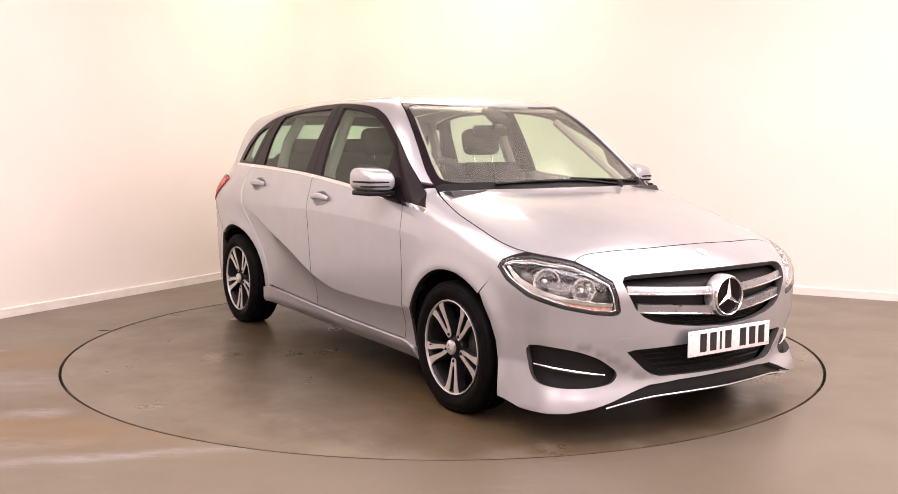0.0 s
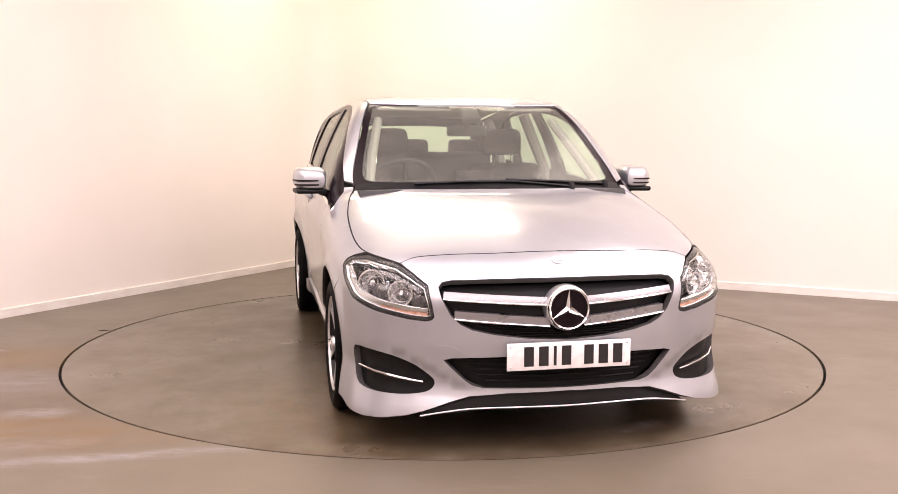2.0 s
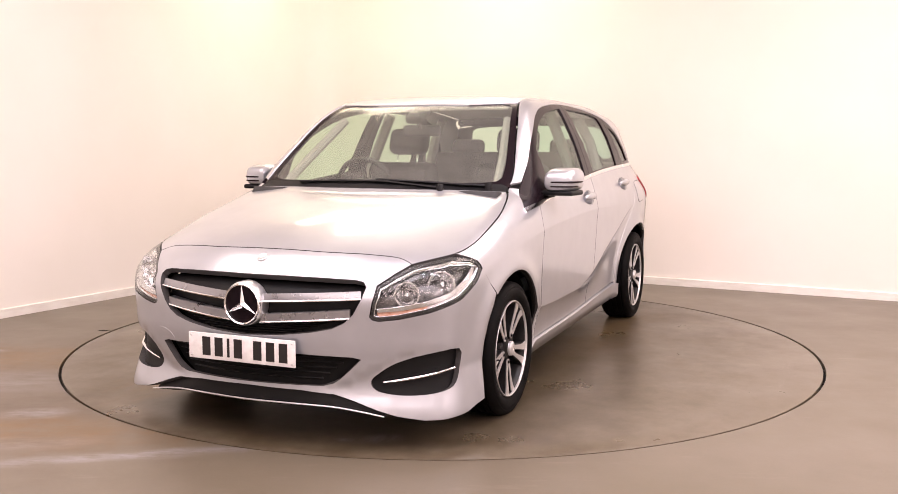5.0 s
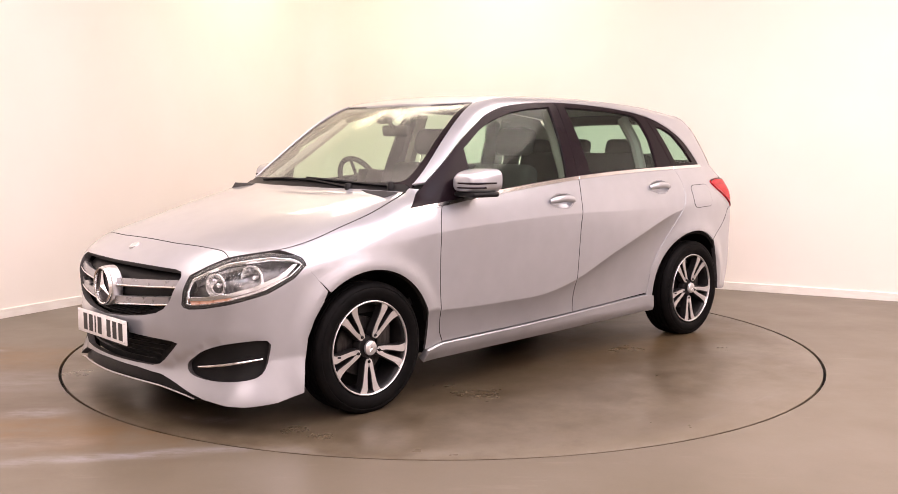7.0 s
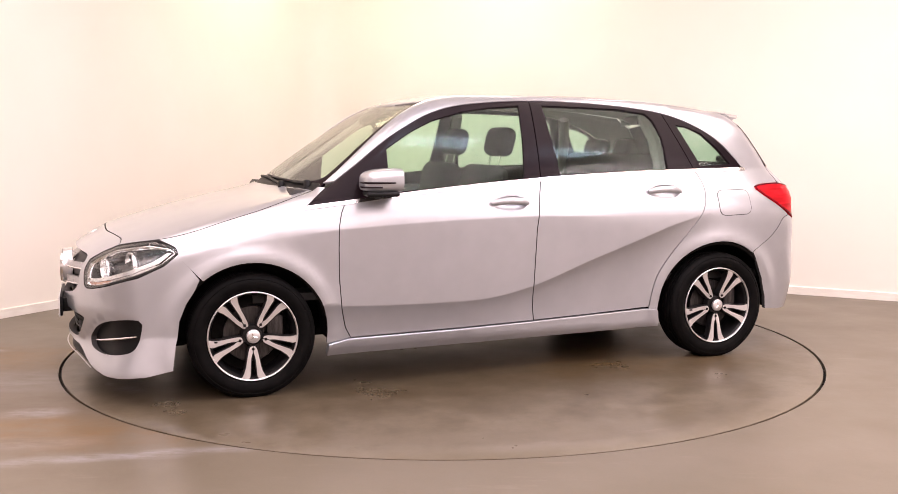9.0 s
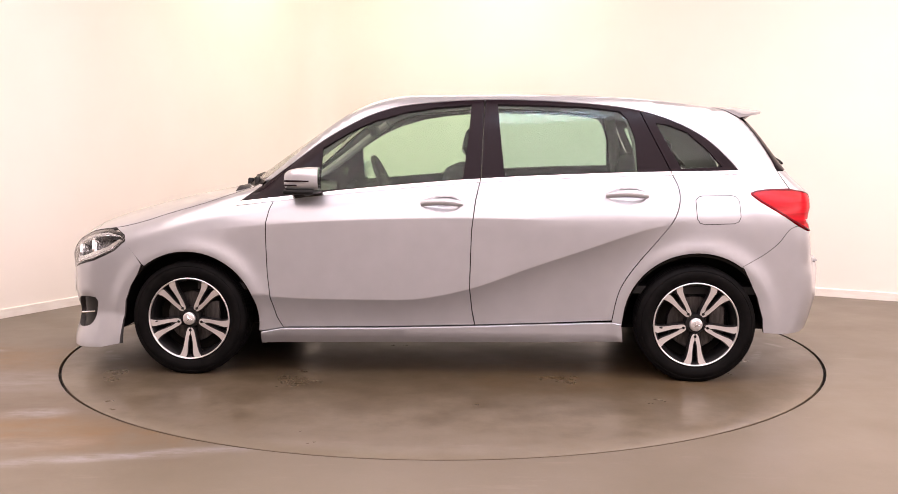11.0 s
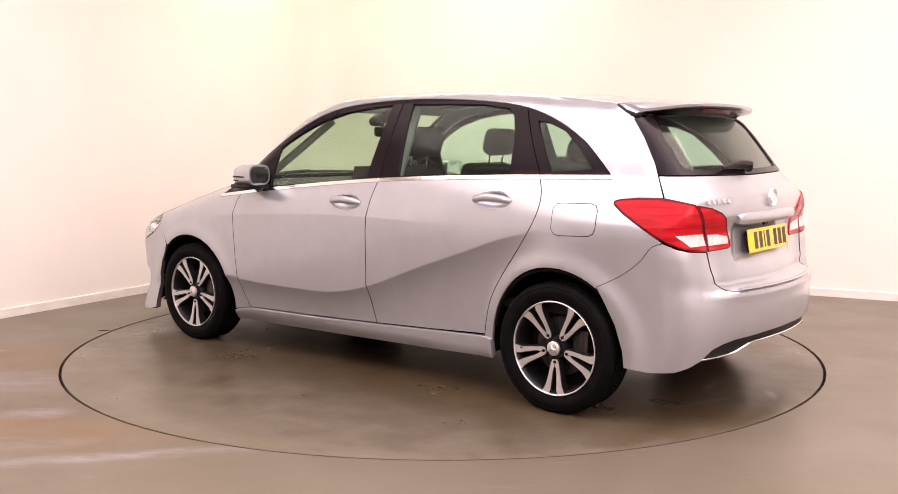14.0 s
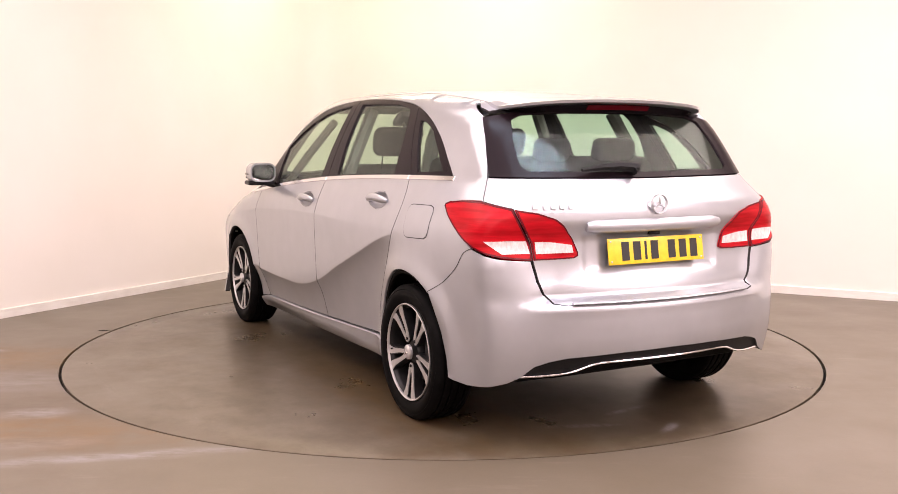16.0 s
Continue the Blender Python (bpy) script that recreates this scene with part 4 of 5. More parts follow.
def number_plate(name, x, z, tilt, facing, material, label):
    """A pressed plate with its characters as plain bars."""
    m = Matrix.Translation((x, 0, z)) @ pose(0, 0, 0, 0, tilt, 0)
    p = part(name, box(.006, .52, .111, m, .0028), material, CAR, label)
    part("plate_backing", box(.012, .50, .10, m @ pose(-facing * .009, 0, 0), .003), M_PLASTIC, p)
    part("plate_bracket", box(.05, .40, .07, m @ pose(-facing * .038, 0, 0), .004), M_PLASTIC, p)
    y = -.190
    for i in range(7):
        wdt = .012 if i == 2 else .040
        if i == 4:
            y += .033
        part("plate_bar", box(.002, wdt, .079, m @ pose(facing * .0032, facing * (y + wdt / 2), 0), 0), M_INK, p, "", False)
        y += wdt + .0215
    for yy in (-.245, .245):
        for zz in (.042, -.042):
            bm = bmesh.new()
            bmesh.ops.create_uvsphere(bm, u_segments=10, v_segments=6, radius=.0045, matrix=m @ pose(facing * .0028, yy, zz))
            part("plate_screw", bm, M_SATIN, p)


number_plate("front_plate", 2.214, .407, 0, 1, M_PLATEW, "white number plate with dark characters")


def headlamp(mir):
    """Clear lens over a dark housing with two reflector bowls, a bright lower strip and an indicator block."""
    s = -1 if mir else 1
    lamp = panel("headlamp", LAMP, on_front, M_LENS, CAR, gap=0.002, thick=0.003, lift=-0.001, mirror=mir, label="clear headlamp with chrome bowls and pale amber indicator", back=M_LENS)
    lamp.visible_shadow = False
    inner = [tuple(p) for p in shrink(resample(LAMP, 0.02), 0.013)]
    panel("lamp_rim", LAMP, on_front, M_LAMPDARK, lamp, gap=0.002, thick=0.06, lift=-0.005, holes=(inner,), mirror=mir, label="dark rim of the lamp", fine=.012)
    ring = [tuple(p) for p in shrink(resample(LAMP, 0.02), 0.017)]
    panel("lamp_bezel", inner, on_front, M_REFLECT, lamp, gap=0.0008, thick=0.02, lift=-0.010, holes=(ring,), mirror=mir, label="bright inner bezel", fine=.012)
    panel("lamp_back", LAMP, on_front, M_LAMPBACK, lamp, gap=0.004, thick=0.01, lift=-0.062, mirror=mir, label="grey lamp housing")
    strip_ = fr((27.2, .585), (31, .592), (36, .612), (42, .646), (47, .688), (49.5, .735), (50.2, .732), (48.2, .68), (43, .632), (37, .597), (31.5, .577), (27.4, .571))
    panel("light_strip", strip_, on_front, M_REFLECT, lamp, gap=0, thick=0.03, lift=-0.016, mirror=mir, label="bright curved light guide", fine=.01)
    amber = fr((27.2, .568), (31.5, .574), (37, .594), (36.6, .577), (31.2, .555), (27.8, .548))
    panel("indicator", amber, on_front, M_AMBER, lamp, gap=0, thick=0.02, lift=-0.02, mirror=mir, label="pale amber indicator block")
    bar = fr((36.6, .577), (37, .594), (43, .629), (47.5, .673), (48.4, .664), (44, .622))
    panel("side_marker", bar, on_front, M_WHITELENS, lamp, gap=0.001, thick=0.02, lift=-0.02, mirror=mir, label="ribbed clear block")
    for a, z, r, deep in ((33.0, .652, .047, -.030), (40.8, .695, .052, -.044)):
        P = on_nose([(a, z)], deep)[0]
        d = Vector((.93, .30, .02)).normalized()
        m = Matrix.Translation(P) @ d.to_track_quat("Z", "Y").to_matrix().to_4x4()
        bm = lathe([(r * 1.12, -.012), (r * 1.12, .0), (r, .0), (r * .85, -.022), (r * .5, -.042), (r * .22, -.048), (r * .22, -.02), (.0008, -.012)], 14, "z")
        bmesh.ops.transform(bm, matrix=m, verts=bm.verts[:])
        if mir:
            bmesh.ops.transform(bm, matrix=Matrix.Diagonal((1, -1, 1, 1)), verts=bm.verts[:])
            bmesh.ops.reverse_faces(bm, faces=bm.faces[:])
        part("reflector_bowl", bm, M_BOWL, lamp, "chrome reflector bowl", False)
    wedge = fr((28.2, .67), (31.5, .705), (35.5, .737), (40.5, .754), (38.5, .735), (34.5, .715), (31, .685), (28.8, .645))
    panel("lamp_brow", wedge, on_front, M_LAMPBACK, lamp, gap=0, thick=0.03, lift=-0.03, mirror=mir, label="bright brow over the bowls")


headlamp(False)
headlamp(True)

# ---- tail ----
TG_SIDE = [(44.2, 1.365), (42.7, 1.272), (40.8, 1.104)]
glass_rear = fr(*both_end([(0, 1.402), (20, 1.40), (36, 1.382), (44.3, 1.358), (42.6, 1.272), (40.6, 1.108), (30, 1.104), (0, 1.100)]))
clear_rear = fr(*both_end([(0, 1.385), (20, 1.383), (34, 1.372), (36.5, 1.35), (35.5, 1.25), (33.5, 1.15), (31.5, 1.132), (0, 1.126)]))
tailgate = panel("tailgate", fr(*both_end([(0, 1.099), (30, 1.103), (40.8, 1.106), (41.0, 1.012), (34.8, .985), (32.6, .90), (31.4, .84), (30.8, .774), (29.6, .69), (28.4, .635), (26.6, .603), (24.0, .596), (0, .600)])), on_rear, PAINT, CAR, label="silver painted tailgate", back=M_CABIN, step=0.02)
panel("rear_screen_surround", glass_rear, on_rear, M_TRIM, tailgate, holes=(clear_rear,), lift=0.003, thick=0.012, gap=0.002, label="black rear screen surround", back=M_CABIN)
rs = panel("rear_screen", clear_rear, on_rear, M_TINT, tailgate, gap=-0.008, lift=-0.004, thick=0.003, label="tinted rear screen", back=M_TINT)
rs.visible_shadow = False


def spoiler():
    """The roof spoiler with its dark underside and high brake light."""
    ys = np.linspace(-.605, .605, 41)
    root = on_top([(-1.522 - .05 * abs(y) ** 3, y * .93) for y in ys])
    midp = on_top([(-1.63, y * .97) for y in ys])
    bm, dark = bmesh.new(), bmesh.new()
    rows, under = [], []
    for r, m2, y in zip(root, midp, ys):
        e = abs(y) / .605
        tx, tz = -1.832 + .16 * y * y + .10 * e ** 8, 1.440 - .06 * y * y - .012 * e ** 6
        mz = (r[2] + tz) / 2 + .008
        ty = y * .93
        rows.append([bm.verts.new(q) for q in ((r[0], r[1], r[2] + .001), ((r[0] + tx) / 2, y * .94, mz), (tx + .03, ty, tz + .004), (tx, ty, tz), (tx + .004, ty, tz - .012), (tx + .05, ty * .99, tz - .020))])
        under.append([dark.verts.new(q) for q in ((tx + .05, ty * .99, tz - .020), (tx + .085, ty * .99, tz - .052 + .03 * e ** 4), (tx + .17, ty, tz - .050 + .03 * e ** 4))])
    for k, s in ((0, -1), (-1, 1)):
        y = ys[k]
        low = [bm.verts.new(q) for q in ((rows[k][5].co.x + .08, y * .935, rows[k][5].co.z - .022), (root[k][0] - .02, y * .95, root[k][2] - .045))]
        cap = [*rows[k], *low]
        bm.faces.new(cap if s > 0 else cap[::-1])
    for b, rr in ((bm, rows), (dark, under)):
        for a, c in zip(rr, rr[1:]):
            for k in range(len(a) - 1):
                b.faces.new((a[k], c[k], c[k + 1], a[k + 1]))
        bmesh.ops.recalc_face_normals(b, faces=b.faces[:])
    sp = part("roof_spoiler", bm, PAINT, CAR, "silver roof spoiler with a black underside")
    part("spoiler_underside", dark, M_TRIM, sp, "black spoiler underside")
    red = bmesh.new()
    rr = []
    for y in np.linspace(-.17, .17, 15):
        tx, tz = -1.832 + .16 * y * y, 1.440 - .06 * y * y
        rr.append([red.verts.new(q) for q in ((tx + .050, y, tz - .023), (tx + .066, y, tz - .041))])
    for a, c in zip(rr, rr[1:]):
        red.faces.new((a[0], c[0], c[1], a[1]))
    bmesh.ops.translate(red, verts=red.verts[:], vec=(-.004, 0, -.002))
    bmesh.ops.solidify(red, geom=red.faces[:], thickness=.004)
    part("high_brake_light", red, M_DARKRED, sp, "dark red high brake light")


spoiler()
panel("tailgate_top", both([(-1.532, 0), (-1.528, .3), (-1.522, .552), (-1.55, .590), (-1.60, .612), (-1.64, .595), (-1.69, .3), (-1.70, 0)]), on_top, PAINT, tailgate, label="silver upper edge of the tailgate")
for mir in (False, True):
    outer = fr((34.9, .984), (40.8, 1.009), (46, 1.010), (49.6, 1.004), (51.0, .995), (51.2, .982), (49.6, .945), (47.2, .903), (44.8, .862), (42.2, .826), (39.8, .803), (37.0, .788), (33.5, .778), (30.9, .774), (31.5, .84), (32.8, .90))
    t = panel("tail_lamp", outer, on_rear, M_RED, CAR, lift=0.006, thick=0.03, gap=0.002, mirror=mir, label="red tail lamp with a clear lower block", fine=.012)
    panel("reversing_lens", fr((39.6, .846), (40.2, .856), (36, .858), (32.4, .855), (31.6, .803), (36.8, .803)), on_rear, M_WHITELENS, t, lift=0.008, thick=0.004, gap=0, mirror=mir, label="clear ribbed lens block", fine=.01)
    panel("lamp_edge", outer, on_rear, M_DARKRED, t, lift=0.0072, thick=0.003, gap=0.002, holes=([tuple(p) for p in shrink(resample(outer, .012), .010)],), mirror=mir, label="dark red lens edge", fine=.012)
    inn = fr((34.65, .983), (29.9, .968), (26.2, .944), (24.3, .918), (22.2, .862), (20.8, .802), (20.7, .784), (21.8, .774), (26, .772), (30.7, .773), (31.3, .84), (32.6, .90))
    t2 = panel("inner_tail_lamp", inn, on_rear, M_RED, tailgate, lift=0.006, thick=0.01, gap=0.002, mirror=mir, label="red tailgate lamp with a clear lower block", fine=.012)
    panel("reversing_lens", fr((30.6, .850), (27, .846), (22.4, .832), (22.0, .800), (30.3, .800)), on_rear, M_WHITELENS, t2, lift=0.008, thick=0.004, gap=0, mirror=mir, label="clear ribbed lens block", fine=.01)
    panel("lamp_edge", inn, on_rear, M_DARKRED, t2, lift=0.0072, thick=0.003, gap=0.002, holes=([tuple(p) for p in shrink(resample(inn, .012), .010)],), mirror=mir, label="dark red lens edge", fine=.012)

tail_half = [(0, .603), (24.2, .598), (26.9, .605), (28.8, .638), (30.0, .69), (31.2, .774), (37.2, .786), (40, .80), (42.6, .824), (44.6, .80), (46.6, .735), (50.3, .667), (55.2, .614)]
tail_half += [(53.2, .54), (51.0, .45), (49.4, .34), (49.0, .262), (44, .250), (39, .256), (35.5, .275), (33.0, .299), (30.3, .345), (27.5, .364), (24.0, .377), (12, .389), (0, .394)]
rear_bumper = panel("rear_bumper", fr(*both_end(tail_half)), on_rear, PAINT, CAR, thick=0.03, label="silver painted rear bumper", fine=.016)
for mir in (False, True):
    seam_line = on_nose(spline([(42.6, .826), (44.6, .801), (46.6, .736), (50.3, .668), (55.2, .615)], 5), 0.0002, mir, on_rear)
    part("bumper_seam", tube(seam_line, 0.0017, 6), M_SEAM, rear_bumper, "thin dark seam above the rear bumper")
diff_half = [(0, .395), (12, .390), (24.0, .378), (27.5, .365), (30.3, .346), (33.0, .299), (27, .302), (22.8, .312), (20, .330), (17.5, .344), (13, .349), (0, .350)]
panel("diffuser", fr(*both_end(diff_half)), on_rear, M_PLASTIC, rear_bumper, gap=-0.002, lift=-0.012, thick=0.02, label="black lower rear insert")
trim = [(-33, .300), (-27, .303), (-22.8, .313), (-20, .331), (-17.5, .345), (-13, .350), (0, .351), (13, .350), (17.5, .345), (20, .331), (22.8, .313), (27, .303), (33, .300)]
part("rear_lip_trim", tube(on_nose(spline(trim, 3), -0.006, False, on_rear), 0.0045, 6), M_CHROME, rear_bumper, "thin chrome strip under the rear insert")
ledge = [(a, .600) for a in np.linspace(-23, 23, 25)]
part("load_sill", tube(on_nose(ledge, 0.004, False, on_rear), 0.012, 8, 0.5), PAINT, rear_bumper, "silver load sill guard")
number_plate("rear_plate", -2.054, .797, 9, -1, M_PLATEY, "yellow number plate with dark characters")
hb = on_nose([(a, .905) for a in np.linspace(-19.2, 19.2, 21)], 0.0, False, on_rear)
bm = tube([(p[0] - .006, p[1], p[2]) for p in hb], [.014] + [.021] * 19 + [.014], 12, 1.3)
part("tailgate_bar", bm, PAINT, tailgate, "silver grip bar over the plate")
cl = on_nose([(0, .872)], .002, False, on_rear)[0]
part("tailgate_latch", box(.02, .06, .022, Matrix.Translation(cl), .004), M_PLASTIC, tailgate, "black tailgate catch")
sp_ = on_nose([(0, .992)], 0.0, False, on_rear)[0]
star_ring(tailgate, (float(sp_[0]) - .011, 0, .992), .042, -1, backing=False, metal=M_SATIN)
for i, wdt in enumerate((.022, .010, .022, .022, .018)):
    a = 30.6 - i * 1.95
    q = on_nose([(a, .993 if i < 4 else .99)], .002, False, on_rear)[0]
    part("model_badge_bar", box(.004, wdt, .024 if i < 4 else .018, Matrix.Translation((q[0] - .005, q[1], q[2])) @ pose(0, 0, 0, 0, 20, -14), .001), M_SATIN, tailgate, "small bright badge bar", False)


def wiper(name, pts, owner, blade=.008, lab="black wiper arm and blade"):
    return part(name, tube(pts, blade, 6, 0.8), M_PLASTIC, owner, lab)


rw = on_nose([(a, z) for a, z in ((4, 1.112), (0, 1.135), (-6, 1.142), (-11, 1.140))][:1] + [(2, 1.125), (8, 1.133), (14, 1.128), (19, 1.118)], .03, False, on_rear)
part("rear_wiper", tube(rw[::-1], [.007, .014, .021, .024, .020], 8, 1.0), M_PLASTIC, tailgate, "black rear wiper arm and blade")

for sgn, pts in ((1, [(1.085, .40), (1.10, .1), (1.095, -.15), (1.055, -.42)]), (1, [(.99, .62), (1.03, .50), (1.075, .28), (1.09, .05)])):
    P = on_top(pts)
    wiper("screen_wiper", [(p[0], p[1], p[2] + .006) for p in P], CAR, .009)
    q = P[0]
    part("wiper_pivot", lathe([(.018, -.02), (.018, .018), (.012, .026), (.0005, .026)], 16, "z"), M_PLASTIC, CAR).location = (q[0], q[1], q[2])


# ---- mirrors ----
def mirror_unit(owner, side):
    """Door mirror: rounded painted shell, dark base with foot, real mirror glass, indicator bar."""
    def rounded(u, v, w, h, r=.03, n=6):
        pts = []
        for cx, cy, a0 in ((w / 2 - r, h / 2 - r, 0), (-w / 2 + r, h / 2 - r, 90), (-w / 2 + r, -h / 2 + r, 180), (w / 2 - r, -h / 2 + r, 270)):
            pts += [(u + cx + r * math.cos(radians(a0 + 90 * i / n)), v + cy + r * math.sin(radians(a0 + 90 * i / n))) for i in range(n + 1)]
        return pts
    shell = ((.772, .900, 1.050, .090, .052, .02), (.766, .903, 1.053, .122, .078, .030), (.745, .908, 1.057, .148, .100, .038), (.700, .912, 1.061, .164, .114, .042), (.635, .914, 1.063, .170, .120, .044), (.590, .914, 1.063, .166, .116, .044))
    bm = bmesh.new()
    rings = []
    for x, y, z, w, h, r in shell:
        rings.append([bm.verts.new((x + (.03 if p < .85 else 0) * 0 - .10 * (p - y), p, q)) for p, q in rounded(y, z, w, h, r)])
    for a, b in zip(rings, rings[1:]):
        for i in range(len(a)):
            j = (i + 1) % len(a)
            bm.faces.new((a[i], a[j], b[j], b[i]))
    bm.faces.new(rings[0][::-1])
    back = bm.faces.new(rings[-1])
    bmesh.ops.recalc_face_normals(bm, faces=bm.faces[:])
    if side < 0:
        bmesh.ops.transform(bm, matrix=Matrix.Diagonal((1, -1, 1, 1)), verts=bm.verts[:])
        bmesh.ops.reverse_faces(bm, faces=bm.faces[:])
    unit = part("door_mirror", bm, PAINT, owner, "silver door mirror with a black base")
    g = bmesh.new()
    ring = [g.verts.new((.588 - .10 * (p - .924), side * p, q)) for p, q in rounded(.914, 1.063, .148, .096, .036)]
    f = g.faces.new(ring)
    bmesh.ops.solidify(g, geom=[f], thickness=.004)
    bmesh.ops.recalc_face_normals(g, faces=g.faces[:])
    part("mirror_glass", g, M_MIRROR, unit, "mirror glass")
    part("mirror_base", box(.165, .165, .026, pose(.678, side * .912, .996, 0, 0, side * -6), .011, 3), M_PLASTIC, unit, "black mirror base")
    part("mirror_foot", tube([(.66, side * .86, .990), (.67, side * .82, .978), (.69, side * .775, .972)], [.026, .024, .030], 10, .7), M_PLASTIC, unit, "black mirror foot")
    edge_pts = [(x - .05 * w, side * (y + w / 2 + .001), 1.052) for x, y, _, w, _, _ in shell[:5]]
    ind = [(.772, side * .875, 1.052), (.7725, side * .91, 1.052)] + edge_pts
    part("mirror_indicator", tube(ind, [.004, .005, .0055, .006, .006, .0055, .004], 6), M_TRIM, unit, "dark indicator bar")
    ind = [(x, y - side * .002, z - .022) for x, y, z in ind[:6]]
    part("mirror_groove", tube(ind, .0045, 6), M_TRIM, unit, "dark groove")


M_MIRROR = mat("mirror_silver", (0.9, 0.92, 0.9), 0.02, 1.0)
mirror_unit(front_doors[0], 1)
mirror_unit(front_doors[1], -1)


# ---- wheels ----
def make_wheel():
    """Five twin-spoke alloy wheel, outer face towards +y, hub cap at the origin."""
    w = link("wheel", None, CAR)
    tyre = lathe([(.214, -.195), (.235, -.203), (.285, -.196), (.303, -.180), (.309, -.165), (.3095, -.150), (.302, -.149), (.302, -.141), (.3095, -.140), (.3095, -.115), (.302, -.114), (.302, -.105), (.3095, -.104),
                  (.3095, -.078), (.302, -.077), (.302, -.068), (.3095, -.067), (.3095, -.042), (.302, -.041), (.302, -.033), (.3095, -.032), (.308, -.018), (.300, -.006), (.286, .002), (.283, .0005), (.279, .004), (.262, .006), (.244, .002), (.233, -.004), (.224, -.010), (.216, -.020)], 72)
    part("tyre", tyre, M_RUBBER, w, "black tyre")
    part("rim_lip", lathe([(.2165, -.022), (.2225, -.010), (.2220, -.004), (.2190, -.002), (.2150, -.005), (.2135, -.014)], 72), M_ALLOY, w, "bright machined rim lip")
    part("rim_barrel", lathe([(.2138, -.0125), (.2075, -.02), (.203, -.035), (.196, -.10), (.199, -.19)], 64), M_ALLOYDARK, w, "dark rim barrel")
    part("brake_disc", lathe([(.02, -.085), (.137, -.085), (.139, -.09), (.139, -.107), (.02, -.107)], 48), M_DISCSTEEL, w, "steel brake disc")
    part("brake_shield", lathe([(.0005, -.125), (.185, -.125), (.195, -.13), (.198, -.20)], 40), M_UNDER, w, "dark wheel back")
    part("brake_caliper", box(.085, .07, .15, pose(-.115, -.085, .02), .015), M_DISCSTEEL, w, "grey brake caliper")
    leg = spline([(.052, .002), (.055, .012), (.066, .0185), (.085, .0235), (.115, .0295), (.150, .036), (.180, .045), (.200, .056), (.2135, .066)], 4) + spline([(.2150, .028), (.200, .0175), (.165, .0145), (.125, .0115), (.100, .0075), (.086, .002)], 4)
    face_h = lambda r: -.004 - .020 * (1 - ((r - .09) / .13) ** 2) if r > .02 else -.02
    for k in range(5):
        a = radians(270 + 72 * k)
        for material, depth, grow, name in ((M_ALLOY, .006, 0.0, "spoke_face"), (M_ALLOYDARK, .040, .0045, "spoke_body")):
            bm = bmesh.new()
            for s in (1, -1):
                o = [(r, s * v) for r, v in leg]
                if grow:
                    o = [tuple(p) for p in shrink(o, -grow)]
                top_h = lambda r: -.010 - .012 * math.cos((r - .05) / .16 * math.pi / 2) - (.0035 if grow else 0)
                hi = [bm.verts.new((r * math.cos(a) - v * math.sin(a), top_h(r), r * math.sin(a) + v * math.cos(a))) for r, v in o]
                lo = [bm.verts.new((p.co.x, p.co.y - depth, p.co.z)) for p in hi]
                n = len(o)
                bm.faces.new(hi)
                for i in range(n):
                    bm.faces.new((hi[i], hi[(i + 1) % n], lo[(i + 1) % n], lo[i]))
            bmesh.ops.recalc_face_normals(bm, faces=bm.faces[:])
            part(name, bm, material, w, "bright machined twin spoke" if not grow else "dark spoke side")
        b = radians(270 + 72 * k)
        bolt = lathe([(.0005, -.012), (.006, -.012), (.0075, -.016), (.0075, -.03)], 12)
        bmesh.ops.translate(bolt, verts=bolt.verts[:], vec=(.066 * math.cos(b), -.004, .066 * math.sin(b)))
        part("wheel_bolt", bolt, M_ALLOYDARK, w, "dark wheel bolt")
    part("hub", lathe([(.0005, -.030), (.048, -.032), (.054, -.040), (.056, -.07)], 40), M_ALLOYDARK, w, "dark hub")
    part("hub_cap", lathe([(.0005, .003), (.022, .002), (.028, .0), (.0335, -.004), (.035, -.014)], 36), M_SATIN, w, "silver hub cap")
    star = bmesh.new()
    c = star.verts.new((0, .006, 0))
    tips = [star.verts.new((math.cos(t) * .022, .003, math.sin(t) * .022)) for t in (radians(70), radians(190), radians(310))]
    inn = [star.verts.new((math.cos(t) * .005, .0025, math.sin(t) * .005)) for t in (radians(10), radians(130), radians(250))]
    for i in range(3):
        star.faces.new((c, tips[i], inn[i])), star.faces.new((c, inn[(i + 1) % 3], tips[i]))
    bmesh.ops.recalc_face_normals(star, faces=star.faces[:])
    part("cap_emblem", star, M_CHROME, w, "small emblem", False)
    valve = tube([(.19, -.02, -.02), (.175, -.004, -.018)], .004, 6)
    part("valve", valve, M_PLASTIC, w, "black tyre valve")
    return w


wheel = make_wheel()
wheel.matrix_basis = pose(AXLE_F, .868, HUB_Z)
copy_thing(wheel, pose(AXLE_R, .868, HUB_Z))
copy_thing(wheel, pose(AXLE_F, -.868, HUB_Z, 0, 0, 180))
copy_thing(wheel, pose(AXLE_R, -.868, HUB_Z, 0, 0, 180))


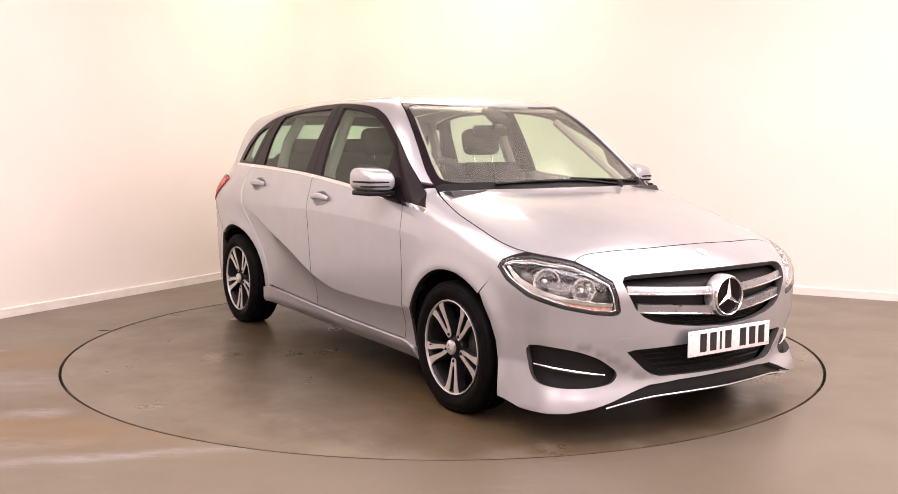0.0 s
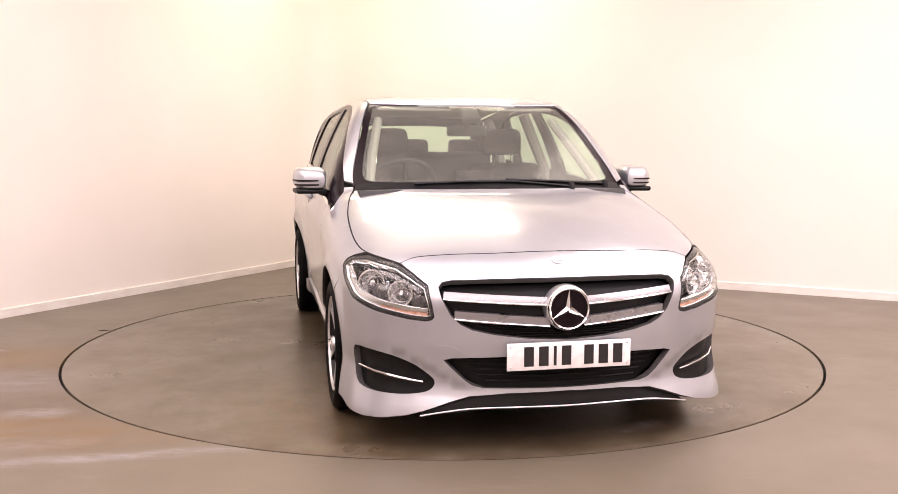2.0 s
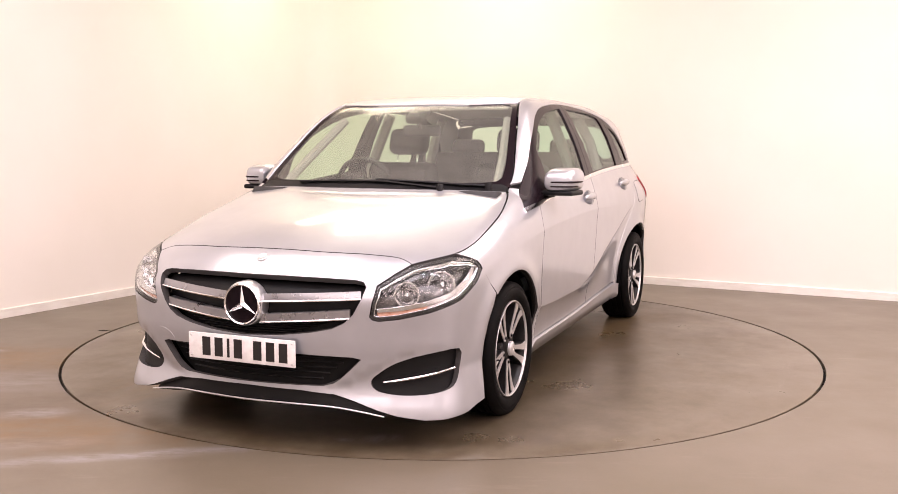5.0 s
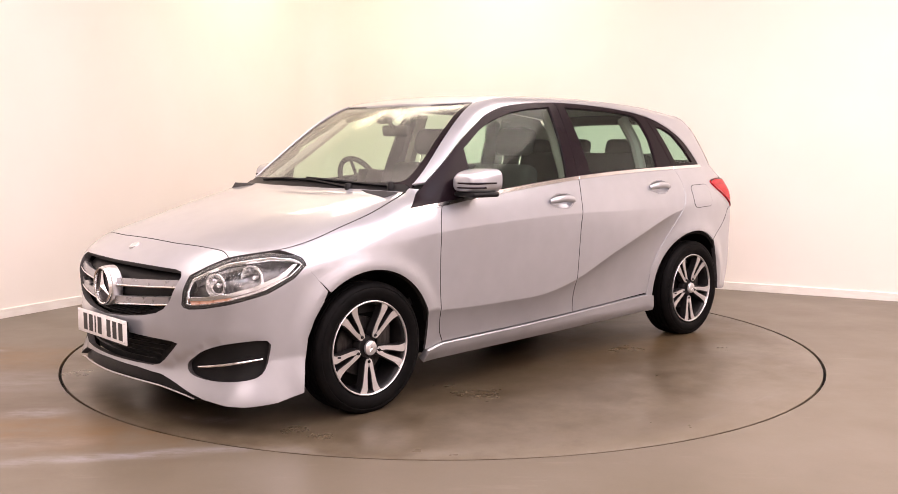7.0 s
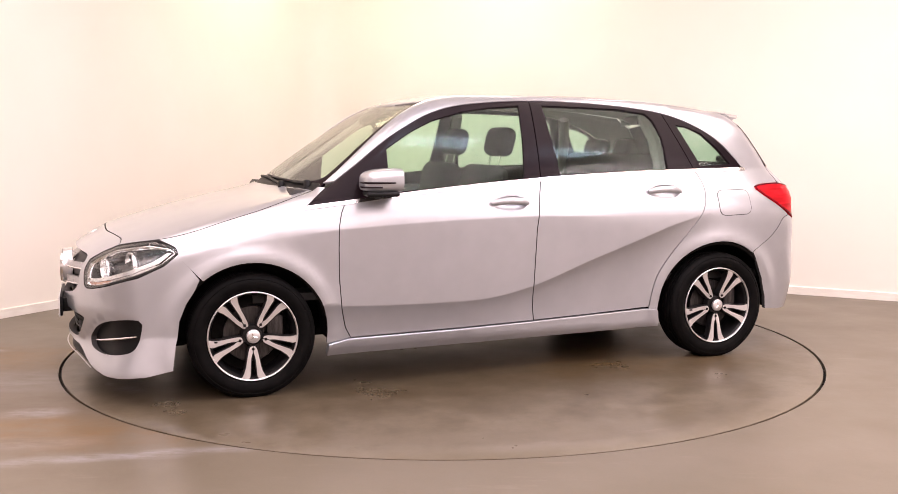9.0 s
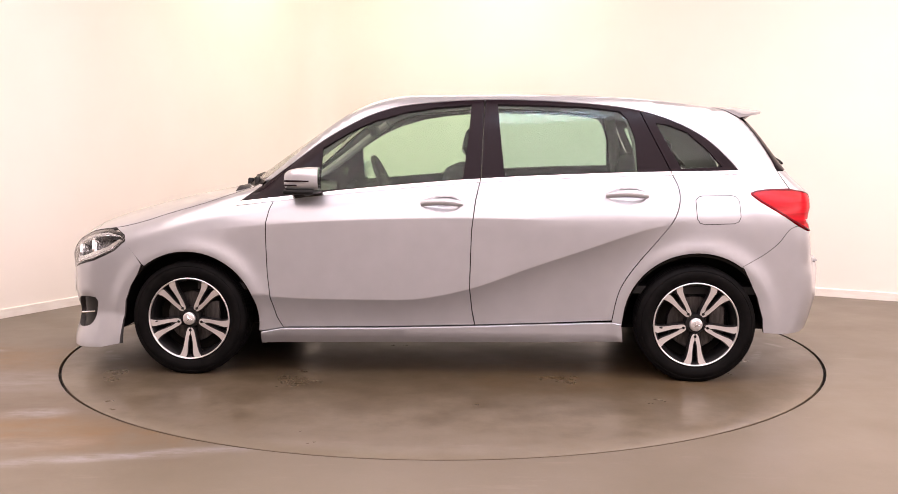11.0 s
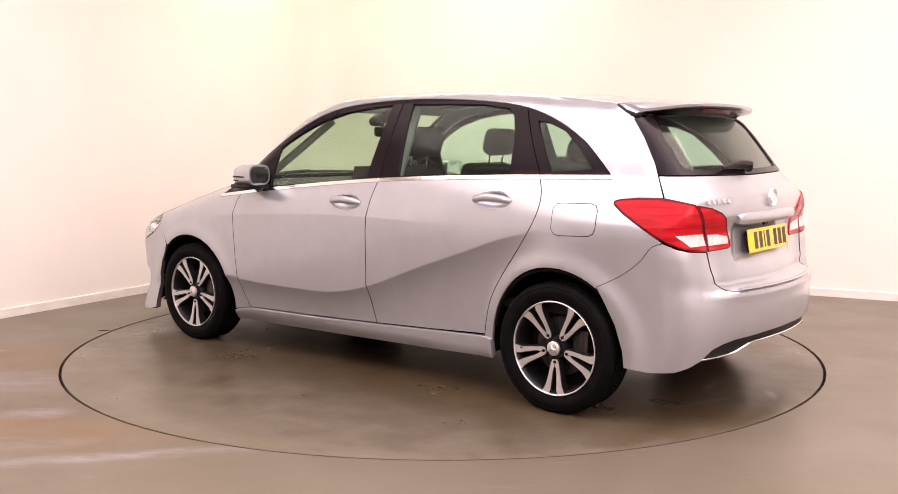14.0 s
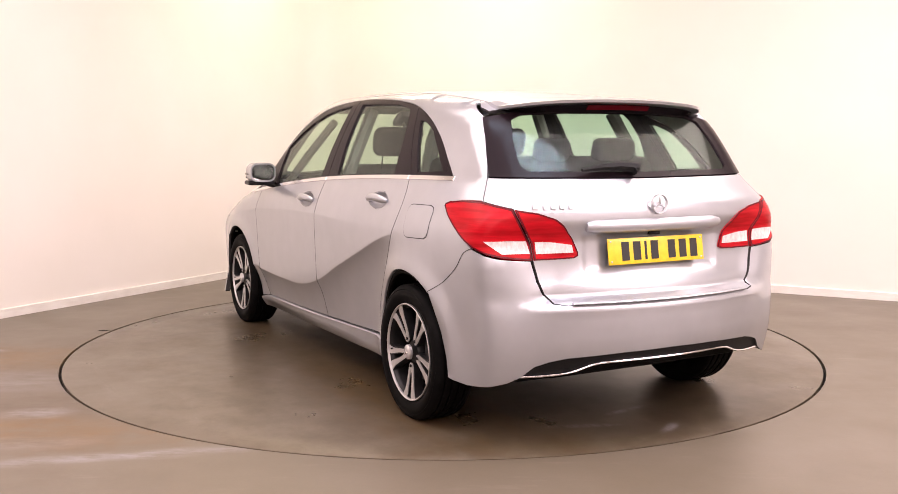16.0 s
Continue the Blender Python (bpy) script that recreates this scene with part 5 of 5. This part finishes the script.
def liner(ax, side):
    """The dark wheel housing."""
    bm = bmesh.new()
    pts = [(ax + .392 * math.cos(radians(a)), .295 + .392 * math.sin(radians(a))) for a in range(-8, 189, 8)]
    rows = [[bm.verts.new((x, side * y, z)) for x, z in pts] for y in (.815, .58)]
    for i in range(len(pts) - 1):
        bm.faces.new((rows[0][i], rows[0][i + 1], rows[1][i + 1], rows[1][i]))
    bm.faces.new(rows[1])
    part("wheel_housing", bm, M_UNDER, CAR, "dark wheel housing")


for ax in (AXLE_F, AXLE_R):
    for side in (1, -1):
        liner(ax, side)
        lip = [(ax + (ARCH_R + .001) * math.cos(radians(a)), .297 + (ARCH_R * 1.008) * math.sin(radians(a))) for a in range(10, 172, 6)]
        P = on_side(lip) * [1, side, 1]
        part("arch_lip", tube([(p[0], p[1] - side * .022, p[2]) for p in P], .012, 6), M_UNDER, CAR, "dark wheel arch edge")

under = box(3.7, 1.16, .28, pose(0, 0, .37), .02)
box(1.78, 1.42, .12, pose(-.02, 0, .245), .02, 2, under)
box(.40, 1.05, .12, pose(1.80, 0, .27), .02, 2, under)
box(.36, 1.0, .14, pose(-1.86, 0, .36), .02, 2, under)
part("underbody", under, M_UNDER, CAR, "dark underbody")
# two unseen boxes, added so no light leaks through the panel seams
part("seam_blocker_front", box(.85, 1.0, .36, pose(1.42, 0, .55), .03), M_UNDER, CAR, "unseen dark box added to block light through front seams")
part("seam_blocker_rear", box(.42, 1.1, .50, pose(-1.72, 0, .68), .03), M_UNDER, CAR, "unseen dark box added to block light through rear seams")
part("exhaust_box", tube([(-1.75, -.35, .27), (-1.75, .35, .27)], .09, 14, .7), M_UNDER, CAR, "dark silencer box")


# ---- cabin ----
def soft_box(sx, sy, sz, m, bevel):
    return box(sx, sy, sz, m, bevel, 4)


def seat(x, y, back_top, tilt, name="front_seat"):
    s = link(name, None, CAR, "dark cloth seat with headrest")
    part("seat_cushion", soft_box(.50, .50, .16, pose(x + .22, y, .60, 0, -6, 0), .05), M_CLOTH, s, "dark cloth cushion")
    h = back_top - .58
    part("seat_back", soft_box(.13, .47, h, pose(x - .05 - h * .18, y, .58 + h / 2, 0, -tilt, 0), .055), M_CLOTH, s, "dark cloth seat back")
    for yy in (-.07, .07):
        part("headrest_post", tube([(x - .05 - h * .36, y + yy, back_top - .04), (x - .06 - h * .40, y + yy, back_top + .08)], .006, 8), M_CHROME, s, "chrome headrest post")
    part("headrest", soft_box(.105, .27, .17, pose(x - .06 - h * .43, y, back_top + .125, 0, -tilt, 0), .05), M_CLOTH, s, "dark headrest")
    return s


seat(.10, .37, 1.13, 14)
seat(.10, -.37, 1.13, 14)
bench = link("rear_bench", None, CAR, "dark cloth rear bench")
part("bench_cushion", soft_box(.52, 1.30, .18, pose(-.80, 0, .62, 0, -5, 0), .06), M_CLOTH, bench)
part("bench_back", soft_box(.15, 1.30, .62, pose(-1.13, 0, .88, 0, -17, 0), .06), M_CLOTH, bench)
for y in (-.38, 0, .38):
    part("bench_headrest", soft_box(.09, .25 if y else .2, .12, pose(-1.25, y, 1.215, 0, -15, 0), .04), M_CLOTH, bench, "dark headrest")
part("parcel_shelf", box(.55, 1.25, .03, pose(-1.55, 0, 1.02), .01), M_CABIN, CAR, "dark luggage cover")
dash = prism(spline([(1.08, .62), (1.10, .98), (.98, 1.005), (.80, .985), (.66, .95), (.60, .88), (.64, .74), (.70, .62)], 3), 1.40, .01)
bmesh.ops.translate(dash, verts=dash.verts[:], vec=(0, -.70, 0))
part("dashboard", dash, M_CABIN, CAR, "dark dashboard")
part("centre_screen", box(.02, .22, .14, pose(.62, 0, 1.03, 0, -12, 0), .006), M_TRIM, CAR, "dark display on the dashboard")
part("centre_console", box(.9, .22, .30, pose(.30, 0, .62), .04, 3), M_CABIN, CAR, "dark centre console")
part("cabin_floor", box(3.2, 1.5, .04, pose(-.3, 0, .47), 0), M_CABIN, CAR, "dark cabin floor")
SW = Matrix.Translation((.40, -.36, .985)) @ pose(0, 0, 0, 0, -66, 0)
rim = tube([tuple(SW @ Vector((.185 * math.cos(2 * math.pi * i / 36), .185 * math.sin(2 * math.pi * i / 36), 0))) for i in range(37)], .016, 10)
steer = part("steering_wheel", rim, M_CABIN, CAR, "black steering wheel")
part("steering_hub", soft_box(.13, .15, .05, SW @ pose(0, 0, -.01), .02), M_CABIN, steer)
for a in (0, 180, 270):
    part("steering_spoke", tube([tuple(SW @ Vector((math.cos(radians(a + 90)) * r, math.sin(radians(a + 90)) * r, -.005))) for r in (.05, .18)], .014, 6, .6), M_SATIN if a != 270 else M_CABIN, steer)
part("steering_column", tube([tuple(SW @ Vector((0, 0, -.02))), (.70, -.36, .86)], .045, 10), M_CABIN, steer)
rv = part("inner_mirror", soft_box(.035, .235, .065, pose(.42, 0, 1.318, 0, 8, 0), .018), M_CABIN, CAR, "black inner mirror on the windscreen")
part("mirror_stem", tube([(.44, 0, 1.33), (.50, 0, 1.40)], .012, 8), M_CABIN, rv)
part("sensor_pod", soft_box(.14, .11, .05, pose(.475, 0, 1.405, 0, 29, 0), .018), M_CABIN, CAR, "dark sensor pod behind the windscreen")
for s in (1, -1):
    part("sun_visor", soft_box(.16, .42, .015, pose(.33, s * .30, 1.452, 0, 12, 0), .006), M_LINING, CAR, "grey sun visor")
    part("pillar_trim", tube([(.94, s * .635, .98), (.68, s * .585, 1.165), (.40, s * .51, 1.375)], [.024, .026, .024], 8), M_LINING, CAR, "grey pillar trim")
    part("belt_pillar", tube([(-.27, s * .70, .6), (-.27, s * .69, 1.08), (-.28, s * .545, 1.43)], [.04, .035, .035], 8), M_LINING, CAR, "grey middle pillar trim")
    part("rear_pillar_trim", tube([(-1.12, s * .64, 1.05), (-1.10, s * .59, 1.25), (-1.06, s * .51, 1.41)], .035, 8), M_LINING, CAR, "grey rear pillar trim")


# ---- what moves ----
def motions():
    turn = [(0.0, -57.0), (0.25, -58.75), (0.5, -60.75), (0.75, -63.4)] + [(1 + 0.5 * i, -66.3 - 5.865 * i) for i in range(31)]
    walk(TURNTABLE, [(t, pose(0, 0, 0, 0, 0, a)) for t, a in turn])
    walk(CAR, [(t, pose(0, 0, 0, 0, 0, a) @ pose(0, 0.047, 0)) for t, a in turn])


motions()
